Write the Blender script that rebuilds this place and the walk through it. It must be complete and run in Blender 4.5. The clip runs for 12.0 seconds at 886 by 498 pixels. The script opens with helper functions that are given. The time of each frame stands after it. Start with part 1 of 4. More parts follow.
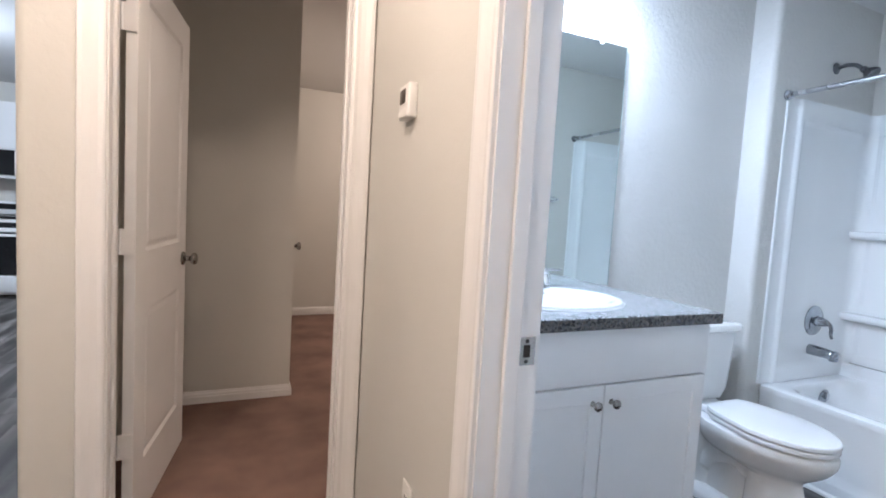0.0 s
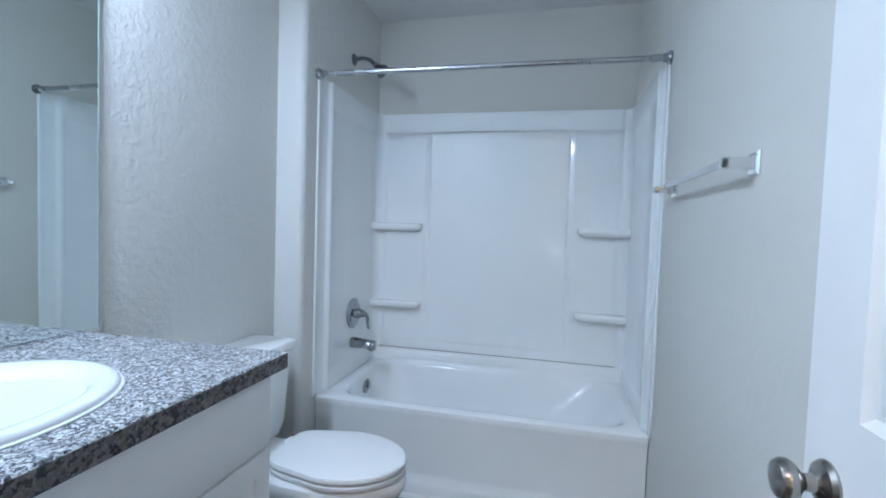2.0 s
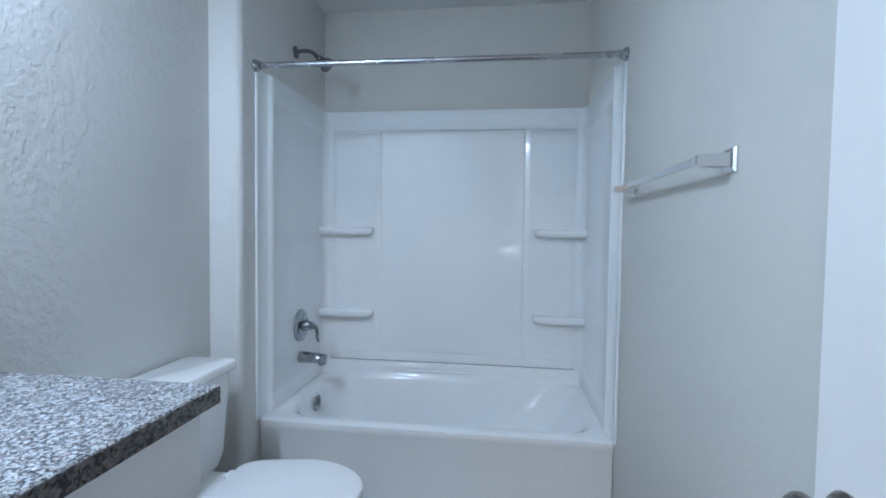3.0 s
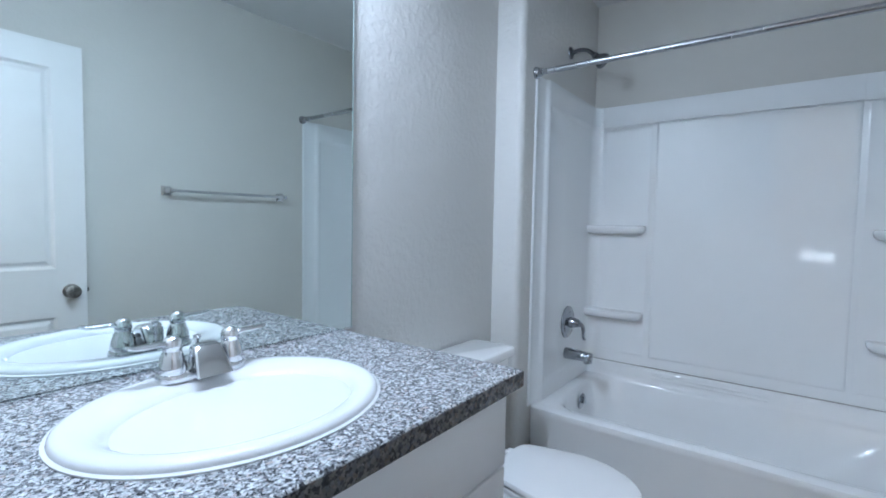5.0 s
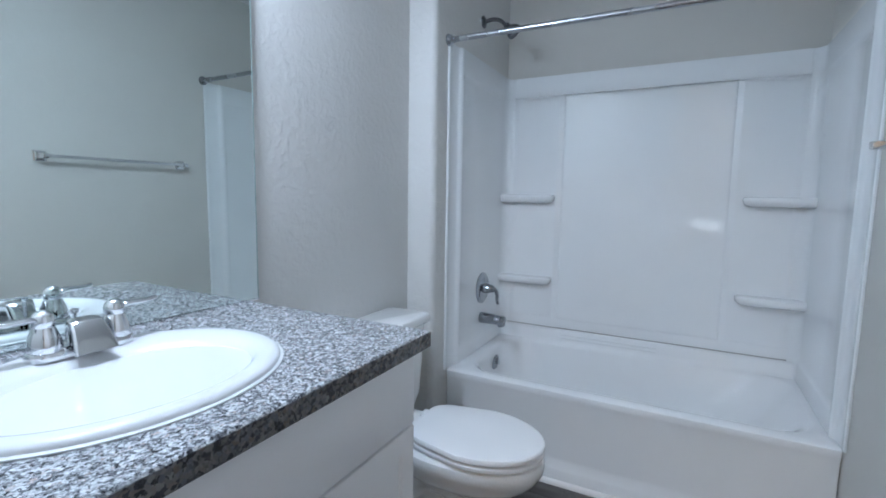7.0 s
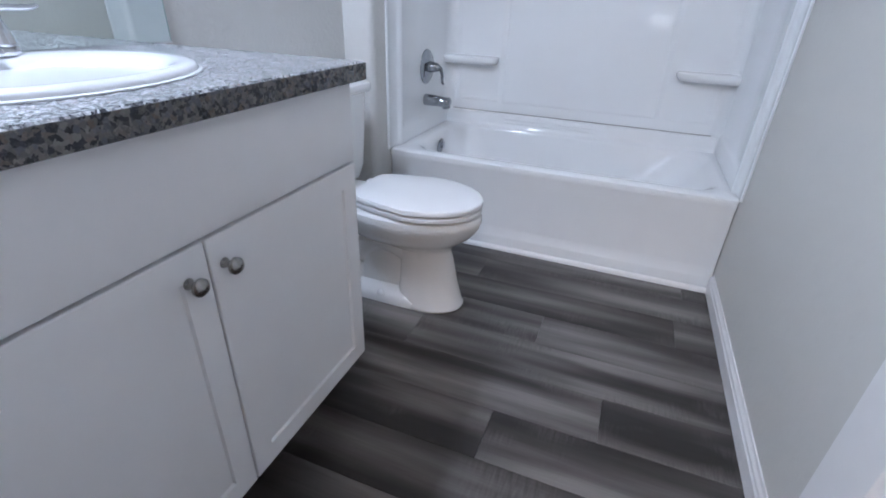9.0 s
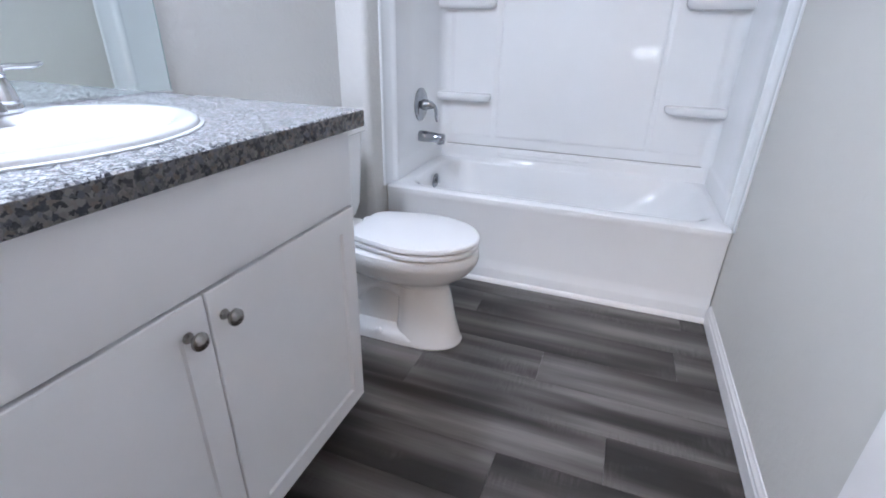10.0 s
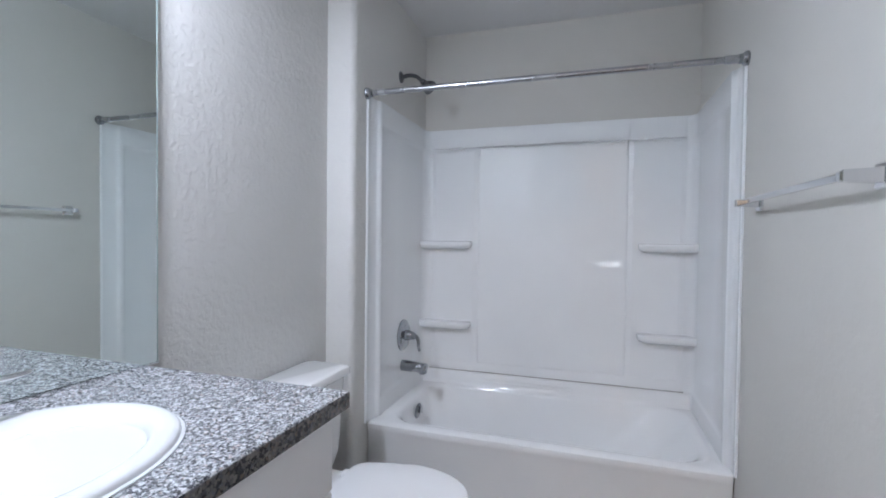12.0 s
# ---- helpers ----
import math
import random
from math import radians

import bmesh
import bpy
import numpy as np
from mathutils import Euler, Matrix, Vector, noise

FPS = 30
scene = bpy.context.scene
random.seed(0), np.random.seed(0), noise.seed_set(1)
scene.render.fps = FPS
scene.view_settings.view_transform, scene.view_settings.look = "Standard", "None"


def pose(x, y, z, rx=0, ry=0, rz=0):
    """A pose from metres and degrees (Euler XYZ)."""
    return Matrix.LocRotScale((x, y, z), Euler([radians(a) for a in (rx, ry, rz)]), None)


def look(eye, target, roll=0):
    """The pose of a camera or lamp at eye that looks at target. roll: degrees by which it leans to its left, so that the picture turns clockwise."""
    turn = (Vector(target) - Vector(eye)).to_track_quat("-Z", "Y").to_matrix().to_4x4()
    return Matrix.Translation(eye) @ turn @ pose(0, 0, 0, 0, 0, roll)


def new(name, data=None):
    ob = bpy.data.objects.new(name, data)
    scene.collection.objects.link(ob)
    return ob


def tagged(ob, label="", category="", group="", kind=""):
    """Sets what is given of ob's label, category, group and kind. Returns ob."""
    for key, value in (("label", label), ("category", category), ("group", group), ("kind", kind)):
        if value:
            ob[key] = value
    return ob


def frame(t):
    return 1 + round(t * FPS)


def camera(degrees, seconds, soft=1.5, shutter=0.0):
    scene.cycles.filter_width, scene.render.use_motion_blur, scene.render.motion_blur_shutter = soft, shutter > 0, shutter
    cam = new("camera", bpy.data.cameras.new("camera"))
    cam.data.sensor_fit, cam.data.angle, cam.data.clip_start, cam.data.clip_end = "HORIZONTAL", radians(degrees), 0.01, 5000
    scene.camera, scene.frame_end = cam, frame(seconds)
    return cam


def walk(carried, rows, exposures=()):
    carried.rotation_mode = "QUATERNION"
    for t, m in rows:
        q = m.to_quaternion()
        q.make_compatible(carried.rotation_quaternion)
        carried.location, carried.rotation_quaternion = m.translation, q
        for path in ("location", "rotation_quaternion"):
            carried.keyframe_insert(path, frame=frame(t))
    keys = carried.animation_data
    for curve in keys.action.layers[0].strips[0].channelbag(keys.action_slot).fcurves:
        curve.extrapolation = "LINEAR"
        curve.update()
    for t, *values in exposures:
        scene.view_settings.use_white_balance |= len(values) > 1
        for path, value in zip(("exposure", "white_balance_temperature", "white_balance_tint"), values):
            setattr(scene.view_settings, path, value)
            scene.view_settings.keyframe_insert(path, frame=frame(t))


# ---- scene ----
cam = camera(87.1, 12.0, 1.8)
PATH = [
    (0, (-2.607, -0.056, 1.226), (-1.813, 1.774, 1.084), 3.4),
    (0.5, (-2.535, 0.118, 1.234), (-1.509, 1.833, 1.145), 2.1),
    (1, (-2.371, 0.303, 1.241), (-1.122, 1.864, 1.197), 1.3),
    (1.5, (-2.217, 0.361, 1.261), (-0.594, 1.523, 1.129), 1.9),
    (2, (-2.045, 0.427, 1.256), (-0.099, 0.881, 1.165), 1.9),
    (2.5, (-1.98, 0.457, 1.254), (0.017, 0.527, 1.165), 0.2),
    (3, (-1.926, 0.469, 1.267), (0.057, 0.717, 1.186), 0.8),
    (3.5, (-1.901, 0.5, 1.258), (0.01, 1.086, 1.19), 1.3),
    (5.5, (-2.002, 0.572, 1.273), (-0.433, 1.807, 1.155), 0.9),
    (6, (-1.989, 0.567, 1.27), (-0.367, 1.731, 1.153), 1.3),
    (6.5, (-1.97, 0.545, 1.268), (-0.243, 1.545, 1.146), 1.7),
    (8.5, (-1.979, 0.493, 1.12), (-0.244, 1.182, 0.402), 2.1),
    (9, (-2.005, 0.479, 1.068), (-0.352, 1.097, 0.126), 2.2),
    (9.5, (-2.013, 0.479, 1.057), (-0.375, 1.073, 0.075), 2.1),
    (10, (-1.997, 0.493, 1.099), (-0.289, 1.112, 0.264), 1.4),
    (10.5, (-1.972, 0.503, 1.204), (-0.136, 1.172, 0.778), 0.8),
    (11, (-1.966, 0.506, 1.261), (-0.09, 1.176, 1.082), 0.5),
    (11.5, (-1.953, 0.51, 1.29), (-0.065, 1.165, 1.212), 0.2),
    (12, (-1.976, 0.519, 1.29), (-0.073, 1.132, 1.246), 0.7),
]
EXPOSURES = [(0.0, 0.50, 5450, 8), (1.0, 0.36, 5400, 6), (1.5, 0.22, 5300, 4), (2.5, -0.19, 5300, 4), (3.5, -0.18, 5350, 4), (5.5, -0.15, 5500, 6), (6.5, -0.20, 5550, 6),
             (8.5, -0.10, 5600, 10), (9.5, 0.29, 5750, 14), (10.5, 0.40, 6000, 14), (11.0, 0.16, 6100, 14), (12.0, -0.08, 6100, 13)]
walk(cam, [(t, look(eye, target, roll)) for t, eye, target, roll in PATH], EXPOSURES)

# ---- key dimensions (metres) ----
WX = -2.045          # bathroom face of the wall with the door
HX = -2.17          # hall face of that wall
SY = 1.655          # sink wall
AY = 1.522          # alcove wall at the tub's tap end
JX = -0.15          # where the sink wall steps out
BX = 0.757          # wall behind the tub
CEIL = 2.53
EY, ET = 1.69, 0.115    # wall with the bedroom door
TOP = 0.944         # countertop

# ---- world and large lights ----
world = bpy.data.worlds.new("world")
scene.world = world
world.use_nodes = True
wn = world.node_tree.nodes
sky = wn.new("ShaderNodeTexSky")
sky.sky_type, sky.sun_disc = "NISHITA", False
sky.sun_elevation, sky.sun_rotation = radians(40), radians(120)
wn["Background"].inputs["Strength"].default_value = 0.08
world.node_tree.links.new(sky.outputs[0], wn["Background"].inputs["Color"])


def lamp(name, kind, place, watts, colour, size, aim=None):
    data = bpy.data.lights.new(name, kind)
    data.energy, data.color = watts, colour
    if kind == "AREA":
        data.size = size
    else:
        data.shadow_soft_size = size
    ob = new(name, data)
    ob.matrix_world = look(place, aim) if aim else Matrix.Translation(place)
    return ob


COOL, WARM, DAY = (0.90, 0.97, 1.10), (1.0, 0.72, 0.51), (0.95, 0.97, 1.0)
BULBS, BY, BZ = (-1.75, -1.53, -1.31), 1.47, 2.215
for bx in BULBS:
    lamp("vanity_bulb", "POINT", (bx, BY, BZ - 0.012), 8.1, COOL, 0.04)
    lamp("vanity_shade_opening", "AREA", (bx, BY, BZ), 3.3, COOL, 0.09, (bx, BY, 0))
lamp("hall_bulb", "POINT", (-2.72, 0.82, 2.40), 25.0, WARM, 0.12)
# Added fill for the hall wall and vanity front, from no known lamp.
lamp("hall_fill_bulb", "POINT", (-3.60, 0.15, 2.40), 58.0, WARM, 0.15)
# Added to brighten the bedroom, which shows no lamp of its own.
lamp("bedroom_fill_bulb", "POINT", (-0.9, 4.0, 2.40), 48.0, WARM, 0.12)
lamp("kitchen_bulb", "POINT", (-5.1, 4.6, 2.32), 88.0, DAY, 0.15)


# ---- materials ----
def nodes_of(name):
    m = bpy.data.materials.new(name)
    m.use_nodes = True
    nt = m.node_tree
    return m, nt, nt.nodes["Principled BSDF"]


def add(nt, kind, **inputs):
    n = nt.nodes.new(kind)
    for k, v in inputs.items():
        n.inputs[k.replace("_", " ")].default_value = v
    return n


def coords(nt, scale=(1, 1, 1), shift=False):
    c = nt.nodes.new("ShaderNodeTexCoord")
    mp = add(nt, "ShaderNodeMapping")
    mp.inputs["Scale"].default_value = scale
    nt.links.new(c.outputs["Object"], mp.inputs["Vector"])
    if shift:
        info = nt.nodes.new("ShaderNodeObjectInfo")
        mul = nt.nodes.new("ShaderNodeMath")
        mul.operation = "MULTIPLY"
        mul.inputs[1].default_value = 37.0
        nt.links.new(info.outputs["Random"], mul.inputs[0])
        nt.links.new(mul.outputs[0], mp.inputs["Location"])
    return mp


def mixed(nt, fac, a, b):
    n = nt.nodes.new("ShaderNodeMix")
    n.data_type = "RGBA"
    for sock, v in ((0, fac), (6, a), (7, b)):
        if isinstance(v, (int, float, tuple)):
            n.inputs[sock].default_value = v if not isinstance(v, tuple) else (*v[:3], 1)
        else:
            nt.links.new(v, n.inputs[sock])
    return n.outputs[2]


def ramp(nt, src, stops):
    r = nt.nodes.new("ShaderNodeValToRGB")
    el = r.color_ramp.elements
    while len(el) < len(stops):
        el.new(0.5)
    for e, (p, c) in zip(el, stops):
        e.position, e.color = p, (*c, 1) if len(c) == 3 else c
    nt.links.new(src, r.inputs[0])
    return r.outputs[0]


def noise_of(nt, mp, scale, detail=3.0, rough=0.5):
    n = add(nt, "ShaderNodeTexNoise", Scale=scale, Detail=detail, Roughness=rough)
    nt.links.new(mp.outputs[0], n.inputs["Vector"])
    return n.outputs[0]


def bump(nt, bsdf, height, strength, distance):
    b = add(nt, "ShaderNodeBump", Strength=strength, Distance=distance)
    nt.links.new(height, b.inputs["Height"])
    nt.links.new(b.outputs[0], bsdf.inputs["Normal"])


def surface(name, col, rough=0.5, metal=0.0, vary=0.06, vscale=3.0, bumps=0.0, bscale=60.0, bdist=0.002, rvary=0.08, coat=0.0, detail=3.0):
    """A plain material with stains at one scale and fine relief at another."""
    m, nt, b = nodes_of(name)
    mp = coords(nt)
    n = noise_of(nt, mp, vscale, 5.0, 0.6)
    dark = tuple(c * (1 - vary) for c in col)
    light = tuple(min(1, c * (1 + vary)) for c in col)
    nt.links.new(ramp(nt, n, [(0.3, dark), (0.7, light)]), b.inputs["Base Color"])
    rr = ramp(nt, noise_of(nt, mp, vscale * 2.3), [(0.3, (rough * (1 - rvary),) * 3), (0.7, (min(1, rough * (1 + rvary)),) * 3)])
    nt.links.new(rr, b.inputs["Roughness"])
    b.inputs["Metallic"].default_value = metal
    b.inputs["Coat Weight"].default_value = coat
    if bumps:
        bump(nt, b, noise_of(nt, mp, bscale, detail), bumps, bdist)
    return m


def wall_paint(name, col, relief):
    """Roller-painted plaster with a sprayed, knocked-down texture."""
    m, nt, b = nodes_of(name)
    mp = coords(nt)
    nt.links.new(ramp(nt, noise_of(nt, mp, 1.7, 5), [(0.3, tuple(c * 0.97 for c in col)), (0.7, col)]), b.inputs["Base Color"])
    b.inputs["Roughness"].default_value = 0.62
    blobs = ramp(nt, noise_of(nt, mp, 38.0, 3.5, 0.58), [(0.44, (0, 0, 0)), (0.58, (1, 1, 1))])
    fine = noise_of(nt, mp, 240.0, 2)
    s = nt.nodes.new("ShaderNodeMath")
    s.operation = "MULTIPLY_ADD"
    s.inputs[1].default_value = 0.25
    nt.links.new(fine, s.inputs[0])
    nt.links.new(blobs, s.inputs[2])
    bump(nt, b, s.outputs[0], relief, 0.0022)
    return m


WALL = wall_paint("wall_paint", (0.635, 0.622, 0.583), 0.10)
WALL_ROUGH = wall_paint("textured_wall_paint", (0.685, 0.675, 0.65), 0.42)
CEILING = wall_paint("ceiling_paint", (0.74, 0.735, 0.73), 0.25)
TRIM = surface("trim_enamel", (0.80, 0.79, 0.78), 0.35, vary=0.03, bumps=0.08, bscale=130, bdist=0.001)
DOOR = surface("door_enamel", (0.80, 0.795, 0.79), 0.38, vary=0.03, bumps=0.15, bscale=180, bdist=0.001)
CABINET = surface("cabinet_thermofoil", (0.82, 0.82, 0.825), 0.42, vary=0.025, bumps=0.05, bscale=90, bdist=0.001)
DARK = surface("dark_recess", (0.03, 0.027, 0.025), 0.8)
# Toe boards: recess shade put into the colour; also serves under the planks.
SHADE_BOARD = surface("shade_dark_board", (0.16, 0.15, 0.145), 0.6)
SINK = surface("sink_china", (0.69, 0.695, 0.70), 0.10, vary=0.015, vscale=2, bumps=0.03, bscale=9, bdist=0.003)
CERAMIC = surface("vitreous_china", (0.84, 0.84, 0.83), 0.08, vary=0.015, vscale=2, coat=0.3, bumps=0.03, bscale=9, bdist=0.003)
SEAT = surface("seat_enamel", (0.84, 0.84, 0.84), 0.16, vary=0.015, vscale=2)
ACRYLIC = surface("tub_acrylic", (0.86, 0.88, 0.89), 0.06, vary=0.02, vscale=1.6, bumps=0.06, bscale=4.5, bdist=0.006)
CAULK = surface("caulk", (0.30, 0.30, 0.29), 0.6)
CHROME = surface("chrome", (0.74, 0.75, 0.77), 0.07, 1.0, vary=0.04, rvary=0.3)
# Chrome toned down in colour for the dark surroundings it should mirror.
TAP = surface("reflection_dark_chrome", (0.36, 0.375, 0.40), 0.11, 1.0, vary=0.12, vscale=25, rvary=0.3)
GUNMETAL = surface("dark_chrome", (0.17, 0.175, 0.19), 0.28, 1.0, vary=0.1)
NICKEL = surface("satin_nickel", (0.33, 0.315, 0.30), 0.24, 1.0, vary=0.08, vscale=20, bumps=0.05, bscale=300, bdist=0.0005)
ROD = surface("polished_rod", (0.46, 0.47, 0.49), 0.27, 1.0, vary=0.03)
PLASTIC = surface("white_plastic", (0.80, 0.79, 0.77), 0.4, vary=0.02)
BLACK = surface("black_glass", (0.015, 0.015, 0.017), 0.12, vary=0.2)
SCREEN = surface("grey_display", (0.07, 0.06, 0.05), 0.25)
WHITEWARE = surface("appliance_enamel", (0.82, 0.82, 0.82), 0.25, vary=0.02)
GREY_LAM = surface("grey_laminate", (0.35, 0.35, 0.36), 0.4, vary=0.15, vscale=60)

MIRROR, nt, b = nodes_of("mirror_glass")
b.inputs["Base Color"].default_value = (0.80, 0.865, 0.85, 1)
b.inputs["Metallic"].default_value, b.inputs["Roughness"].default_value = 1.0, 0.012
EDGE = surface("glass_edge", (0.45, 0.56, 0.54), 0.15, vary=0.1, vscale=20)

GLOW, nt, b = nodes_of("lit_frosted_glass")
b.inputs["Base Color"].default_value = (0.9, 0.9, 0.9, 1)
b.inputs["Emission Color"].default_value = (0.95, 0.98, 1.0, 1)
b.inputs["Emission Strength"].default_value = 9.0
# Glow added only to be mirrored as a glint in the tub surround.
GLINT_GLOW = GLOW.copy()
GLINT_GLOW.name = "glint_glow"
GLINT_GLOW.node_tree.nodes["Principled BSDF"].inputs["Emission Strength"].default_value = 9.0
GLOW_WARM = GLOW.copy()
GLOW_WARM.name = "lit_warm_glass"
GLOW_WARM.node_tree.nodes["Principled BSDF"].inputs["Emission Color"].default_value = (1.0, 0.75, 0.5, 1)
GLOW_WARM.node_tree.nodes["Principled BSDF"].inputs["Emission Strength"].default_value = 4.0


def granite(name, big_grain, small_grain, lights, share):
    """White, grey and black speckle, with some brown grains."""
    m, nt, b = nodes_of(name)
    mp = coords(nt)
    warp = add(nt, "ShaderNodeTexNoise", Scale=150.0, Detail=4.0)
    nt.links.new(mp.outputs[0], warp.inputs["Vector"])
    vm = nt.nodes.new("ShaderNodeVectorMath")
    vm.operation = "MULTIPLY_ADD"
    vm.inputs[1].default_value = (0.011, 0.011, 0.011)
    nt.links.new(warp.outputs["Color"], vm.inputs[0])
    nt.links.new(mp.outputs[0], vm.inputs[2])

    def cells(scale):
        v = add(nt, "ShaderNodeTexVoronoi", Scale=scale)
        nt.links.new(vm.outputs[0], v.inputs["Vector"])
        sep = nt.nodes.new("ShaderNodeSeparateColor")
        nt.links.new(v.outputs["Color"], sep.inputs[0])
        return sep.outputs
    a, c = cells(big_grain), cells(small_grain)
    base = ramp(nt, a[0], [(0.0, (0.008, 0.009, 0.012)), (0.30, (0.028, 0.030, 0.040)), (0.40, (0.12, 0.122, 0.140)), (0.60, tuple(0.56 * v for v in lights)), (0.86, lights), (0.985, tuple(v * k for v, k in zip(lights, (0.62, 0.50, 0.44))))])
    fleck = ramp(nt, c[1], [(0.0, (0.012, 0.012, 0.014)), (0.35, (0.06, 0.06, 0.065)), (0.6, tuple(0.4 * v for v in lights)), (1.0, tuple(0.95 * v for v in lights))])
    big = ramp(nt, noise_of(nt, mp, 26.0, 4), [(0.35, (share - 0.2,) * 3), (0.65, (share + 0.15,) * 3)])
    nt.links.new(mixed(nt, big, base, fleck), b.inputs["Base Color"])
    b.inputs["Roughness"].default_value = 0.22
    bump(nt, b, noise_of(nt, mp, 30.0, 2), 0.05, 0.001)
    return m


GRANITE = granite("granite_laminate", 215.0, 430.0, (0.74, 0.755, 0.785), 0.42)
# Coarser, darker copy of GRANITE: the edge's shade is put into its colour.
GRANITE_SHADED = granite("granite_shaded_edge", 150.0, 300.0, (0.19, 0.18, 0.17), 0.25)


def plank_material():
    """Grey-brown vinyl boards: streaks along y, a tone of its own for each board."""
    m, nt, b = nodes_of("vinyl_plank")
    info = nt.nodes.new("ShaderNodeObjectInfo")
    mp = coords(nt, (1.0, 0.10, 1.0), True)
    broad = noise_of(nt, mp, 10.0, 2.2, 0.45)
    mp2 = coords(nt, (1.0, 0.035, 1.0), True)
    grain = noise_of(nt, mp2, 160.0, 5, 0.65)
    col = ramp(nt, broad, [(0.36, (0.026, 0.022, 0.020)), (0.45, (0.060, 0.053, 0.049)), (0.55, (0.125, 0.116, 0.111)), (0.68, (0.235, 0.222, 0.214))])
    mp3 = coords(nt, (0.16, 1.0, 1.0), True)
    saw = noise_of(nt, mp3, 120.0, 3, 0.6)
    patch = ramp(nt, noise_of(nt, coords(nt, (1.0, 0.4, 1.0), True), 9.0, 2), [(0.50, (0, 0, 0)), (0.68, (0.40, 0.40, 0.40))])
    col = mixed(nt, patch, col, ramp(nt, saw, [(0.35, (0.048, 0.042, 0.039)), (0.65, (0.19, 0.178, 0.170))]))
    fine = ramp(nt, grain, [(0.3, (0.76, 0.75, 0.74)), (0.7, (1.0, 1.0, 1.0))])
    mul = nt.nodes.new("ShaderNodeMix")
    mul.data_type, mul.blend_type = "RGBA", "MULTIPLY"
    mul.inputs[0].default_value = 1.0
    nt.links.new(col, mul.inputs[6])
    nt.links.new(fine, mul.inputs[7])
    tone = ramp(nt, info.outputs["Random"], [(0.0, (0.74, 0.72, 0.71)), (0.5, (1.0, 0.985, 0.97)), (1.0, (1.26, 1.25, 1.24))])
    mul2 = nt.nodes.new("ShaderNodeMix")
    mul2.data_type, mul2.blend_type = "RGBA", "MULTIPLY"
    mul2.inputs[0].default_value = 1.0
    nt.links.new(mul.outputs[2], mul2.inputs[6])
    nt.links.new(tone, mul2.inputs[7])
    nt.links.new(mul2.outputs[2], b.inputs["Base Color"])
    b.inputs["Roughness"].default_value = 0.42
    bump(nt, b, grain, 0.15, 0.001)
    return m


PLANK = plank_material()


def carpet_material():
    m, nt, b = nodes_of("carpet_pile")
    mp = coords(nt)
    worn = ramp(nt, noise_of(nt, mp, 3.5, 4), [(0.35, (0.20, 0.12, 0.095)), (0.65, (0.30, 0.19, 0.15))])
    tuft = noise_of(nt, mp, 420.0, 2)
    t = ramp(nt, tuft, [(0.3, (0.7, 0.7, 0.7)), (0.7, (1, 1, 1))])
    mul = nt.nodes.new("ShaderNodeMix")
    mul.data_type, mul.blend_type = "RGBA", "MULTIPLY"
    mul.inputs[0].default_value = 1.0
    nt.links.new(worn, mul.inputs[6])
    nt.links.new(t, mul.inputs[7])
    nt.links.new(mul.outputs[2], b.inputs["Base Color"])
    b.inputs["Roughness"].default_value = 0.95
    bump(nt, b, tuft, 0.6, 0.006)
    return m


CARPET = carpet_material()


# ---- mesh helpers ----
def box(bm, x0, x1, y0, y1, z0, z1, bevel=0.0, seg=2):
    r = bmesh.ops.create_cube(bm, size=1.0)
    vs = r["verts"]
    for v in vs:
        v.co = Vector(((x0 + x1) / 2 + v.co.x * (x1 - x0), (y0 + y1) / 2 + v.co.y * (y1 - y0), (z0 + z1) / 2 + v.co.z * (z1 - z0)))
    if bevel:
        es = list({e for v in vs for e in v.link_edges})
        bmesh.ops.bevel(bm, geom=es, offset=bevel, segments=seg, profile=0.5, affect="EDGES")
    return bm


def boxed(*dims, bevel=0.0, seg=2):
    return box(bmesh.new(), *dims, bevel=bevel, seg=seg)


def loft(bm, rings, close=True, cap0=True, cap1=True):
    """Skin through rings of equal count."""
    vs = [[bm.verts.new(p) for p in r] for r in rings]
    n = len(vs[0])
    for a, b2 in zip(vs, vs[1:]):
        for i in range(n if close else n - 1):
            j = (i + 1) % n
            bm.faces.new((a[i], a[j], b2[j], b2[i]))
    if cap0:
        bm.faces.new(vs[0][::-1])
    if cap1:
        bm.faces.new(vs[-1])
    return bm


def circle(c, axis, r, n=24, ref=None):
    axis = Vector(axis).normalized()
    u = axis.orthogonal().normalized() if ref is None else (Vector(ref) - axis * Vector(ref).dot(axis)).normalized()
    w = axis.cross(u)
    return [Vector(c) + u * (r * math.cos(2 * math.pi * i / n)) + w * (r * math.sin(2 * math.pi * i / n)) for i in range(n)]


def lathe(bm, base, axis, profile, n=24):
    """profile: (radius, distance along the axis)."""
    axis = Vector(axis).normalized()
    return loft(bm, [circle(Vector(base) + axis * d, axis, max(r, 1e-4), n) for r, d in profile])


def lathed(base, axis, profile, n=24):
    return lathe(bmesh.new(), base, axis, profile, n)


def tube(bm, pts, radii, n=12, flat=1.0, ref=(0, 0, 1)):
    """A round or flattened bar along points; flat scales it along ref."""
    pts = [Vector(p) for p in pts]
    if not isinstance(radii, (list, tuple)):
        radii = [radii] * len(pts)
    rings = []
    for i, p in enumerate(pts):
        d = (pts[min(i + 1, len(pts) - 1)] - pts[max(i - 1, 0)]).normalized()
        r3 = Vector(ref)
        if abs(d.dot(r3)) > 0.98:
            r3 = Vector((1, 0, 0))
        u = (r3 - d * r3.dot(d)).normalized()
        w = d.cross(u)
        rings.append([p + u * (radii[i] * flat * math.cos(2 * math.pi * k / n)) + w * (radii[i] * math.sin(2 * math.pi * k / n)) for k in range(n)])
    return loft(bm, rings)


